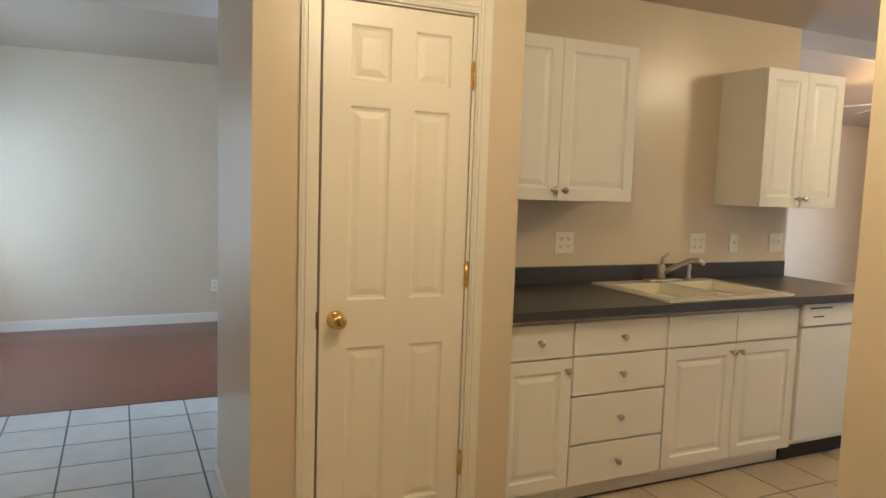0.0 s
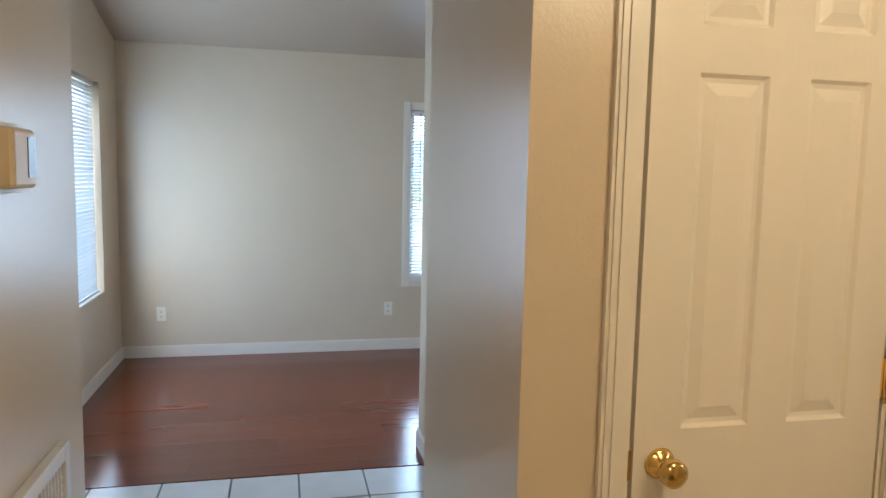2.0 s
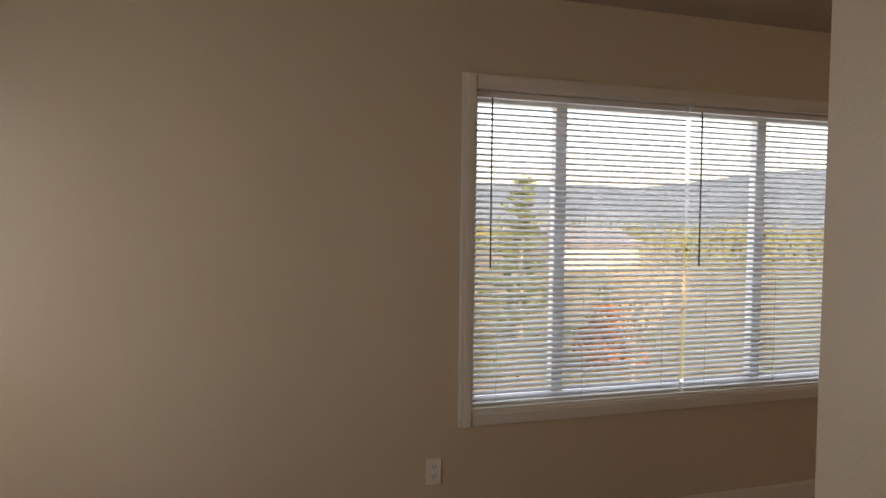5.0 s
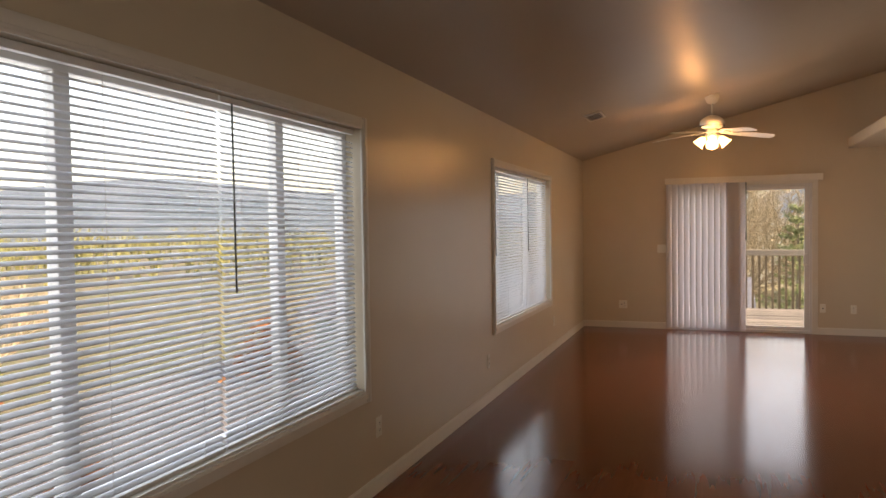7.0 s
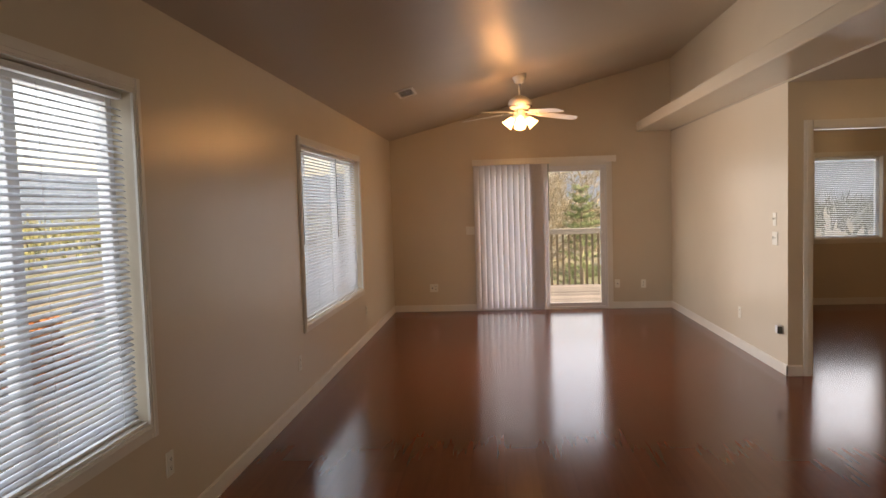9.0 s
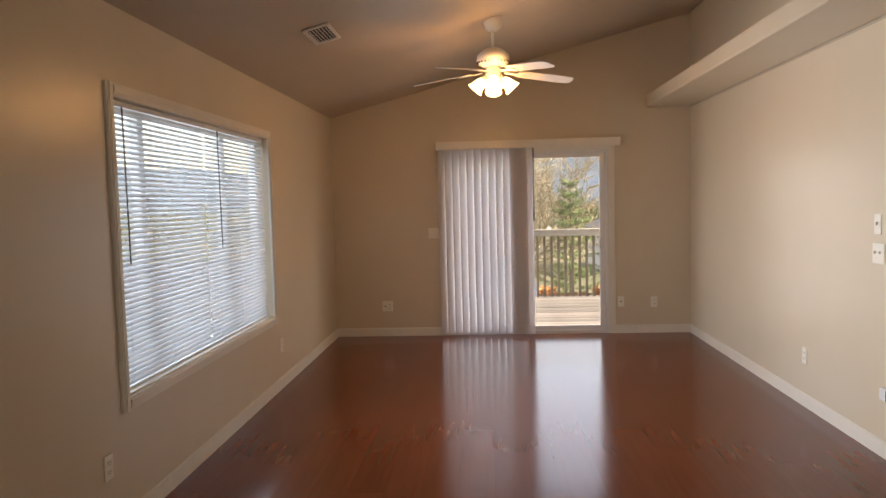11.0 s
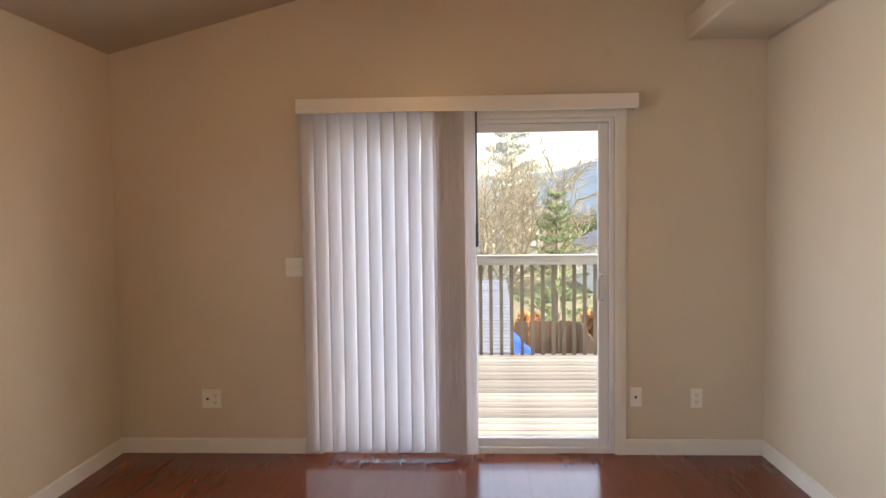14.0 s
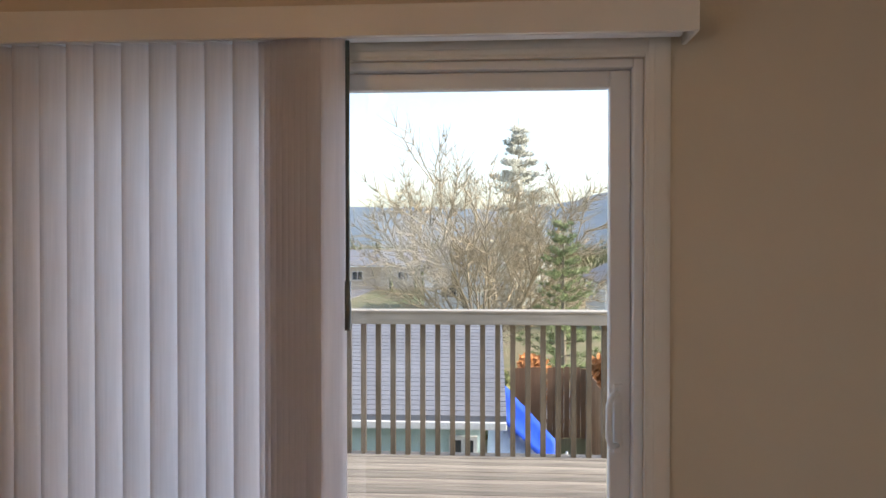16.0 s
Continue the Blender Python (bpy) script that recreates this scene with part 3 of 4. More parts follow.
# closet sliding doors
cd = thing("closet_doors", "white six-panel sliding closet doors, shut", "closet door", kind="structure")
for r in ((2.471, 2.485, 0, 2.053), (3.665, 3.679, 0, 2.053), (2.485, 3.665, 2.02, 2.053)):
    part("jamb", pbox(bmesh.new(), "y", 0.941, 1.049, *r), TRIM, cd)
panel_door(cd, "y", 0.972, -1, 2.487, 3.10, 0.012, 2.018, SIX, DOORP, 0.03)
panel_door(cd, "y", 1.008, -1, 3.05, 3.663, 0.012, 2.018, SIX, DOORP, 0.03)
part("finger_pull", lathe(bmesh.new(), [(0.028, 0), (0.028, 0.003), (0.021, 0.0032), (0.018, 0.001), (0.003, 0.0008)], knob_turn("y", 0.972, -1, 2.55, 0.905)), BRASS, cd, "round brass finger pull")
casing(cd, "y", 0.94, -1, 2.475, 3.675, 0.0, 2.047, sill=False, w=0.062)

# bedroom door, opened inward
bd = thing("door_3", "white bedroom door standing open into the room", "door", kind="structure")
for r in ((4.106, 4.123, 0, 2.064), (4.882, 4.899, 0, 2.064), (4.123, 4.882, 2.047, 2.064)):
    part("jamb", pbox(bmesh.new(), "y", 6.656, 6.774, *r), TRIM, bd)
casing(bd, "y", 6.655, -1, 4.110, 4.895, 0.0, 2.058, sill=False, w=0.066)
panel_door(bd, "x", 4.165, 1, 6.795, 7.56, 0.012, 2.03, SIX, DOORP)
for z in (0.30, 1.08, 1.83):
    part("hinge", bx(bmesh.new(), 4.125, 6.772, z - 0.045, 4.165, 6.793, z + 0.045, bevel=0.003), BRASS, bd, "brass butt hinge")


# ---- kitchen ----
def cab_knob(own, face, y, z):
    part("knob", lathe(bmesh.new(), [(0.007, 0), (0.006, 0.012), (0.013, 0.018), (0.016, 0.024), (0.013, 0.030), (0.003, 0.032)], knob_turn("x", face, 1, y, z), 14), STEEL, own, "brushed nickel knob")


def cab_door(own, face, y0, y1, z0, z1, knob):
    w, h = y1 - y0, z1 - z0
    m = 0.055
    d = panel_door(own, "x", face, 1, y0, y1, z0, z1, [(m / w, 1 - m / w, m, h - m)], CAB, 0.018, name="door")
    cab_knob(d, face, *knob)


def drawer(own, face, y0, y1, z0, z1, knob=True):
    d = part("drawer", pbox(bmesh.new(), "x", face - 0.018, face, y0, y1, z0, z1, 0.004), CAB, own)
    if knob:
        cab_knob(d, face, (y0 + y1) / 2, (z0 + z1) / 2)


FACE = 4.563


def base(y0, y1, label):
    own = thing("base_cabinet", label, "cabinet", group="kitchen base cabinets")
    bm = bmesh.new()
    bx(bm, 3.935, y0 + 0.001, 0.09, 4.543, y1 - 0.001, 0.868)
    part("body", bm, CAB, own)
    part("toe_kick", bx(bmesh.new(), 3.935, y0 + 0.001, 0.004, 4.49, y1 - 0.001, 0.089), CAB, own)
    return own


c = base(1.672, 2.03, "white base cabinet with one drawer over a raised-panel door")
drawer(c, FACE, 1.676, 2.026, 0.692, 0.842)
cab_door(c, FACE, 1.676, 2.026, 0.098, 0.684, (1.995, 0.635))
c = base(2.03, 2.56, "white base cabinet with a stack of four drawers")
for z0, z1 in ((0.692, 0.842), (0.512, 0.684), (0.288, 0.504), (0.098, 0.280)):
    drawer(c, FACE, 2.034, 2.556, z0, z1)
c = base(2.56, 3.44, "white sink base cabinet with two raised-panel doors")
for y0, y1 in ((2.564, 2.998), (3.002, 3.436)):
    drawer(c, FACE, y0, y1, 0.692, 0.842, knob=False)
cab_door(c, FACE, 2.564, 2.998, 0.098, 0.684, (2.97, 0.645))
cab_door(c, FACE, 3.002, 3.436, 0.098, 0.684, (3.03, 0.645))

dw = thing("dishwasher", "white built-in dishwasher under the dark counter", "dishwasher")
part("body", bx(bmesh.new(), 3.94, 3.446, 0.10, 4.545, 4.044, 0.866), VINYL, dw)
part("door", bx(bmesh.new(), 4.546, 3.449, 0.13, 4.575, 4.041, 0.735, bevel=0.006), VINYL, dw)
cp = part("control_panel", bx(bmesh.new(), 4.546, 3.449, 0.742, 4.582, 4.041, 0.862, bevel=0.008), VINYL, dw)
part("vent_slot", bx(bmesh.new(), 4.582, 3.49, 0.835, 4.584, 3.66, 0.842), DARK, cp)
part("button_strip", bx(bmesh.new(), 4.582, 3.52, 0.79, 4.584, 3.60, 0.797), LCD, cp)
part("kick_plate", bx(bmesh.new(), 3.95, 3.449, 0.004, 4.50, 4.041, 0.098), DARK, dw)

ct = thing("worktop", "dark charcoal laminate worktop with backsplash", "countertop")
part("top", slab((3.932, 4.03, 4.55, 4.615), (1.672, 2.57, 3.33, 4.068), 0.87, 0.91, [(1, 1)]), COUNTER, ct)
part("backsplash", bx(bmesh.new(), 3.932, 1.672, 0.91, 3.95, 4.06, 1.005, bevel=0.004), COUNTER, ct)

sk = thing("kitchen_sink", "cream double-bowl drop-in kitchen sink", "sink")
RIM = 0.922
part("rim", slab((3.99, 4.09, 4.525, 4.585), (2.54, 2.595, 2.93, 2.97, 3.305, 3.36), 0.9105, RIM, [(1, 1), (1, 3)]), SINKM, sk)
for y0, y1 in ((2.595, 2.93), (2.97, 3.305)):
    bm = bmesh.new()
    for r in ((4.085, y0 - 0.004, 0.74, 4.53, y1 + 0.004, 0.75), (4.083, y0 - 0.006, 0.75, 4.09, y1 + 0.006, 0.9105), (4.525, y0 - 0.006, 0.75, 4.532, y1 + 0.006, 0.9105), (4.09, y0 - 0.006, 0.75, 4.525, y0, 0.9105), (4.09, y1, 0.75, 4.525, y1 + 0.006, 0.9105)):
        bx(bm, *r)
    bowl = part("bowl", bm, SINKM, sk)
    part("drain", lathe(bmesh.new(), [(0.045, 0.7505), (0.045, 0.753), (0.03, 0.752), (0.003, 0.7515)], Matrix.Translation((4.3, (y0 + y1) / 2, 0))), STEEL, bowl)
fc = thing("faucet", "brushed nickel single-lever kitchen faucet on the sink", "faucet")
part("base_plate", bx(bmesh.new(), 4.01, 2.87, RIM, 4.07, 3.10, RIM + 0.012, bevel=0.005), STEEL, fc)
part("body", lathe(bmesh.new(), [(0.026, RIM + 0.012), (0.024, RIM + 0.05), (0.022, RIM + 0.085), (0.010, RIM + 0.10)], Matrix.Translation((4.04, 2.97, 0))), STEEL, fc)
part("spout", tube(bmesh.new(), [(4.045, 2.975, RIM + 0.045), (4.10, 3.01, RIM + 0.085), (4.17, 3.05, RIM + 0.13), (4.21, 3.075, RIM + 0.135), (4.235, 3.09, RIM + 0.115)], 0.015, 0.012, 12), STEEL, fc)
part("lever", tube(bmesh.new(), [(4.04, 2.97, RIM + 0.09), (4.045, 2.975, RIM + 0.13), (4.075, 2.99, RIM + 0.16)], 0.012, 0.007, 10), STEEL, fc)
part("sprayer", lathe(bmesh.new(), [(0.018, RIM), (0.016, RIM + 0.02), (0.012, RIM + 0.04), (0.016, RIM + 0.08), (0.012, RIM + 0.09)], Matrix.Translation((4.04, 3.17, 0))), STEEL, fc)


def upper(y0, y1, z0, z1, split, label):
    own = thing("wall_cabinet", label, "cabinet", group="kitchen wall cabinets")
    part("body", bx(bmesh.new(), 3.931, y0, z0, 4.235, y1, z1), CAB, own)
    cab_door(own, 4.254, y0 + 0.003, split - 0.002, z0 + 0.003, z1 - 0.003, (split - 0.03, z0 + 0.05))
    cab_door(own, 4.254, split + 0.002, y1 - 0.003, z0 + 0.003, z1 - 0.003, (split + 0.03, z0 + 0.05))


upper(1.675, 2.555, 1.36, 2.115, 2.115, "white two-door wall cabinet beside the pantry")
upper(3.44, 4.065, 1.35, 2.11, 3.755, "white two-door wall cabinet at the partition end")


# ---- plates on the walls ----
def plate(kind, axis, face, side, u, z, label="", w=0.07, h=0.115):
    names = {"outlet": ("wall_outlet", "outlet", "white duplex outlet plate on the wall"), "switch": ("light_switch", "light switch", "white toggle light switch plate on the wall"),
             "jack": ("wall_jack", "wall jack", "white cable jack plate on the wall"), "both": ("wall_outlet", "outlet", "white double plate with jack and outlet")}
    nm, cat, lab = names[kind]
    own = thing(nm, label or lab, cat, group=cat + " plates")
    if kind == "both":
        w = 0.118
    part("cover", pbox(bmesh.new(), axis, face, face + side * 0.006, u - w / 2, u + w / 2, z - h / 2, z + h / 2, 0.0025), PLATE, own)
    f = face + side * 0.006
    gang = [u] if w < 0.1 else [u - 0.024, u + 0.024]
    for i, g in enumerate(gang):
        k = kind if kind != "both" else ("outlet" if i else "jack")
        if k == "outlet":
            for dz in (-0.021, 0.021):
                s = part("socket", pbox(bmesh.new(), axis, f - side * 0.001, f + side * 0.002, g - 0.016, g + 0.016, z + dz - 0.013, z + dz + 0.013, 0.003), PLATE, own)
                for du in (-0.007, 0.007):
                    part("slot", pbox(bmesh.new(), axis, f + side * 0.0015, f + side * 0.0024, g + du - 0.0015, g + du + 0.0015, z + dz - 0.001, z + dz + 0.008), DARK, s)
                part("slot", pbox(bmesh.new(), axis, f + side * 0.0015, f + side * 0.0024, g - 0.0025, g + 0.0025, z + dz - 0.009, z + dz - 0.004), DARK, s)
        elif k == "switch":
            part("toggle", pbox(bmesh.new(), axis, f - side * 0.001, f + side * 0.012, g - 0.005, g + 0.005, z - 0.003, z + 0.014, 0.002), PLATE, own)
        else:
            part("socket", pbox(bmesh.new(), axis, f - side * 0.001, f + side * 0.003, g - 0.007, g + 0.007, z - 0.007, z + 0.007, 0.002), DARK, own)
    return own


plate("outlet", "x", 0.0, 1, 3.679, 0.366)
plate("outlet", "x", 0.0, 1, -0.734, 0.349)
plate("outlet", "x", 0.0, 1, 1.081, 0.354)
plate("outlet", "x", 0.0, 1, 5.795, 0.35)
plate("outlet", "x", 0.0, 1, 8.462, 0.347)
plate("both", "y", FAR, -1, 0.577, 0.338)
plate("outlet", "y", FAR, -1, 3.524, 0.343)
plate("jack", "y", FAR, -1, 3.165, 0.35)
plate("switch", "y", FAR, -1, 1.118, 1.148, "white double switch plate beside the vertical blind", w=0.118)
plate("outlet", "x", RIGHT, -1, 7.829, 0.358)
plate("switch", "x", RIGHT, -1, 6.93, 1.31, h=0.115)
plate("switch", "x", RIGHT, -1, 6.92, 1.145, "white double switch plate on the wall", w=0.118)
plate("outlet", "x", 3.93, 1, 2.39, 1.13, "white double plate above the backsplash", w=0.118)
plate("outlet", "x", 3.93, 1, 3.33, 1.12, "white double plate above the backsplash", w=0.118)
plate("switch", "x", 3.93, 1, 3.62, 1.12)
plate("switch", "x", 3.93, 1, 3.98, 1.12, "white double switch plate above the backsplash", w=0.118)
plate("switch", "y", -0.285, 1, 4.82, 1.135)
ad = thing("plug_in_device", "small white plug-in unit on the wall above the baseboard", "plug-in device")
part("body", bx(bmesh.new(), RIGHT - 0.05, 6.74, 0.34, RIGHT, 6.81, 0.41, bevel=0.01), VINYL, ad)
part("face", bx(bmesh.new(), RIGHT - 0.052, 6.735, 0.345, RIGHT - 0.012, 6.741, 0.405, bevel=0.002), LCD, ad, "grey side face")

th = thing("thermostat", "beige wall thermostat with a grey display", "thermostat")
part("body", bx(bmesh.new(), 4.345, -0.285, 1.445, 4.46, -0.248, 1.555, bevel=0.008), BEIGE, th)
part("backplate", bx(bmesh.new(), 4.335, -0.2849, 1.435, 4.47, -0.279, 1.565, bevel=0.002), BEIGE, th)
part("display", bx(bmesh.new(), 4.352, -0.2485, 1.465, 4.392, -0.2462, 1.54), LCD, th)

gr = thing("return_air_grille", "white stamped metal return air grille on the hall wall", "air grille")
G0, G1, GZ0, GZ1 = 4.15, 4.68, 0.18, 0.87
for r in ((G0, G0 + 0.035, GZ0, GZ1), (G1 - 0.035, G1, GZ0, GZ1), (G0 + 0.035, G1 - 0.035, GZ0, GZ0 + 0.035), (G0 + 0.035, G1 - 0.035, GZ1 - 0.035, GZ1)):
    part("frame", pbox(bmesh.new(), "y", -0.2848, -0.262, *r, bevel=0.003), VINYL, gr)
part("backing", pbox(bmesh.new(), "y", -0.2846, -0.2825, G0 + 0.03, G1 - 0.03, GZ0 + 0.03, GZ1 - 0.03), DARK, gr)
bm = bmesh.new()
bx(bm, G0 + 0.035, -0.2825, 0, G1 - 0.035, -0.270, 0.006, m=Matrix.Translation((0, 0, 0)))
sl0 = part("louver", bm, VINYL, gr)
for i in range(30):
    ob = sl0 if i == 0 else new("louver", sl0.data)
    ob.parent = gr
    ob.location = (0, 0, GZ0 + 0.040 + 0.0198 * i)
for i in range(1, 22):
    x = G0 + 0.035 + (G1 - G0 - 0.07) * i / 22
    part("divider", bx(bmesh.new(), x - 0.002, -0.2815, GZ0 + 0.035, x + 0.003, -0.2665, GZ1 - 0.035), VINYL, gr)
part("catch", bx(bmesh.new(), G0 + 0.006, -0.262, 0.60, G0 + 0.018, -0.25, 0.62, bevel=0.003), STEEL, gr)

# ceiling vent in the vault
vt = thing("ceiling_vent", "brown-white metal air register in the sloped ceiling", "air vent")
tilt = -math.degrees(math.atan(SLOPE))
vt.matrix_world = Matrix.Translation((0.665, 7.44, vault(0.665))) @ pose(0, 0, 0, 0, tilt, 0)
for r in ((-0.09, -0.19, -0.065, 0.19), (0.065, -0.19, 0.09, 0.19), (-0.065, -0.19, 0.065, -0.165), (-0.065, 0.165, 0.065, 0.19)):
    part("frame", bx(bmesh.new(), r[0], r[1], -0.014, r[2], r[3], -0.001, bevel=0.003), FANM, vt)
part("backing", bx(bmesh.new(), -0.065, -0.165, -0.004, 0.065, 0.165, -0.001), DARK, vt)
for i in range(6):
    part("slat", bx(bmesh.new(), -0.0015, -0.165, -0.005, 0.0015, 0.165, 0.006, m=Matrix.Translation((-0.053 + 0.021 * i, 0, -0.010)) @ Matrix.Rotation(radians(-20), 4, "Y")), FANM, vt)

# ---- ceiling fan ----
FX, FY = FAN[0], FAN[1]
FZ = FAN[2]
fan = thing("ceiling_fan", "white five-blade ceiling fan with four lit glass shades", "ceiling fan")
M0 = Matrix.Translation((FX, FY, FZ))
TOP = vault(FX) - FZ
part("canopy", lathe(bmesh.new(), [(0.03, TOP - 0.09), (0.055, TOP - 0.075), (0.075, TOP - 0.03), (0.08, TOP + 0.03)], M0), FANM, fan)
part("downrod", tube(bmesh.new(), [(FX, FY, FZ + 0.13), (FX, FY, FZ + TOP - 0.06)], 0.012, n=12), FANM, fan)
part("motor", lathe(bmesh.new(), [(0.03, 0.16), (0.06, 0.15), (0.10, 0.125), (0.125, 0.10), (0.13, 0.06), (0.11, 0.03), (0.085, 0.015), (0.06, 0.01)][::-1], M0, 32), FANM, fan)
for k in range(24):
    a = 2 * math.pi * k / 24
    part("motor_slot", bx(bmesh.new(), 0.106, -0.003, 0.038, 0.128, 0.003, 0.05, m=M0 @ Matrix.Rotation(a, 4, "Z")), DARK, fan)
part("switch_housing", lathe(bmesh.new(), [(0.05, -0.09), (0.06, -0.07), (0.062, -0.02), (0.055, 0.01)], M0), FANM, fan)
for k in range(5):
    R = M0 @ Matrix.Rotation(radians(FAN[3] + 72 * k), 4, "Z") @ Matrix.Translation((0, 0, -0.045)) @ Matrix.Rotation(radians(5.5), 4, "Y") @ Matrix.Rotation(radians(-12), 4, "X")
    bm = bmesh.new()
    outline = [(0.20, -0.055), (0.30, -0.062), (0.56, -0.068), (0.64, -0.060), (0.665, -0.035), (0.665, 0.035), (0.64, 0.060), (0.56, 0.068), (0.30, 0.062), (0.20, 0.055)]
    lo, hi = [bm.verts.new(R @ Vector((x, y, 0.028))) for x, y in outline], [bm.verts.new(R @ Vector((x, y, 0.034))) for x, y in outline]
    bm.faces.new(lo[::-1])
    bm.faces.new(hi)
    for i in range(len(lo)):
        bm.faces.new((lo[i], lo[(i + 1) % len(lo)], hi[(i + 1) % len(lo)], hi[i]))
    bl = part("blade", bm, FANM, fan)
    bm = bmesh.new()
    bx(bm, 0.09, -0.016, 0.020, 0.23, 0.016, 0.027, m=R)
    bx(bm, 0.20, -0.04, 0.022, 0.26, 0.04, 0.027, m=R)
    part("blade_iron", bm, FANM, bl)
for k in range(4):
    R = M0 @ Matrix.Rotation(radians(90 * k), 4, "Z") @ Matrix.Translation((0.05, 0, -0.05)) @ Matrix.Rotation(radians(138), 4, "Y")
    arm = part("lamp_arm", lathe(bmesh.new(), [(0.014, -0.02), (0.014, 0.03), (0.024, 0.035), (0.026, 0.055)], R, 14), FANM, fan)
    sh = bmesh.new()
    prof = [(0.025, 0.045), (0.034, 0.06), (0.044, 0.085), (0.048, 0.11), (0.057, 0.135), (0.067, 0.15)]
    lathe(sh, prof, R, 20)
    part("shade", sh, SHADE, fan, "glowing frosted glass tulip shade")
part("pull_chain", tube(bmesh.new(), [(FX + 0.03, FY - 0.04, FZ - 0.08), (FX + 0.03, FY - 0.04, FZ - 0.22)], 0.0018, n=5), BRASS, fan)
lamp("fan_bulb", (FX, FY, FZ - 0.235), FAN_W, (1.0, 0.58, 0.25), 0.09)
# Added fill with no bulb of its own, for the glow on the ceiling.
lamp("fan_ceiling_fill", (FX + 0.02, FY - 0.19, FZ + 0.0), FAN_W * 0.16, (1.0, 0.58, 0.25), 0.05)


def dome(x, y, z, watts):
    own = thing("ceiling_light", "round frosted flush ceiling light, switched on", "ceiling light", group="ceiling lights")
    part("base", lathe(bmesh.new(), [(0.16, z - 0.02), (0.165, z - 0.001)], Matrix.Translation((x, y, 0))), FANM, own)
    part("diffuser", lathe(bmesh.new(), [(0.02, z - 0.10), (0.08, z - 0.09), (0.13, z - 0.06), (0.15, z - 0.02)], Matrix.Translation((x, y, 0))), SHADE, own)
    lamp("ceiling_bulb", (x, y, z - 0.2), watts, (1.0, 0.80, 0.49), 0.1)


dome(5.75, 1.25, 2.44, KITCHEN_W * 0.9)
dome(5.4, 4.3, 2.44, KITCHEN_W * 0.8)
dome(6.9, 8.6, 2.44, KITCHEN_W * 0.7)
dome(6.8, 0.18, 2.44, KITCHEN_W * 0.35)

# ---- outside ----
GROUND = -3.6


def lumpy(name, c1, c2, sc, rough=0.9):
    return mat(name, c1, rough, colour2=c2, scale=sc, bump=0.01, bscale=sc * 2)


GRASS = lumpy("winter_grass", (0.10, 0.12, 0.04), (0.22, 0.17, 0.10), 0.6)
# The hills' blue-grey is distance haze painted into the base colour.
HILLM = lumpy("hazed_wooded_hill", (0.08, 0.125, 0.155), (0.16, 0.20, 0.235), 0.04)
SHINGLE = mat("grey_shingles", (0.20, 0.21, 0.23), 0.85, grain=0.3, scale=6, bump=0.01, bscale=14, stretch=(0.6, 4, 1))
TEAL = mat("pale_teal_siding", (0.42, 0.56, 0.56), 0.7, grain=0.1, scale=3)
TANS = mat("tan_siding", (0.50, 0.42, 0.33), 0.7, grain=0.1, scale=3)
WHITES = mat("white_siding", (0.70, 0.70, 0.68), 0.7, grain=0.08, scale=3)
BARK = mat("pale_bark", (0.33, 0.28, 0.20), 0.9, grain=0.4, scale=12)
TWIG = mat("twigs", (0.44, 0.37, 0.25), 0.9, grain=0.3, scale=5)
NEEDLE = mat("conifer_needles", (0.19, 0.25, 0.10), 0.8, grain=0.5, scale=3)
# Far needles: haze is put into the colour, hence so pale.
FARN = mat("hazed_needles", (0.62, 0.63, 0.54), 0.8, grain=0.4, scale=3)
RUST = mat("rust_leaves", (0.50, 0.20, 0.06), 0.8, grain=0.5, scale=3)
OLIVE = mat("olive_leaves", (0.16, 0.17, 0.06), 0.8, grain=0.5, scale=3)
FENCEW = mat("cedar_fence", (0.30, 0.16, 0.09), 0.85, grain=0.4, scale=10, stretch=(3, 3, 0.3), per_object=0.15)
BLUE = mat("blue_tarp", (0.02, 0.10, 0.62), 0.4, grain=0.2, scale=5, bump=0.01, bscale=6)
PALE = mat("pale_tarp", (0.46, 0.55, 0.68), 0.5, grain=0.15, scale=4, bump=0.01, bscale=5)
ASPH = mat("driveway", (0.20, 0.19, 0.18), 0.9, grain=0.3, scale=4)
DGLASS = mat("dark_window_glass", (0.03, 0.04, 0.05), 0.08, grain=0.2, scale=2)

bm = bmesh.new()
rings = [0, 6, 14, 25, 40, 70, 120, 220, 420, 800, 2500]
rows = []
for r in rings[1:]:
    rows.append([bm.verts.new((2 + r * math.cos(a), 8 + r * math.sin(a), GROUND + (0.25 * noise.noise((r * math.cos(a) * 0.05, r * math.sin(a) * 0.05, 0)) if 25 < r < 500 else 0))) for a in [2 * math.pi * i / 64 for i in range(64)]])
bm.faces.new(rows[0])
for a, b in zip(rows, rows[1:]):
    for i in range(64):
        bm.faces.new((a[i], b[i], b[(i + 1) % 64], a[(i + 1) % 64])).smooth = True
structure(part("ground", bm, GRASS), "patchy winter grass and bare soil", "ground")

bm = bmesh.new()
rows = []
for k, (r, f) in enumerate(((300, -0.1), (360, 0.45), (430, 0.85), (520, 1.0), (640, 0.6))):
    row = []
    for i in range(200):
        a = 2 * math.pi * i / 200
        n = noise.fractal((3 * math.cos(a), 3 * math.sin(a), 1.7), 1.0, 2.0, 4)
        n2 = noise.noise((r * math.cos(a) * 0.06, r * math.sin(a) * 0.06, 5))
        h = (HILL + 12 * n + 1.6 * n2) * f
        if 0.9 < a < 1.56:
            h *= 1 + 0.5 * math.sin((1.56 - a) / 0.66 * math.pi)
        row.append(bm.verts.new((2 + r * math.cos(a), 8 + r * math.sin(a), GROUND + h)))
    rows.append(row)
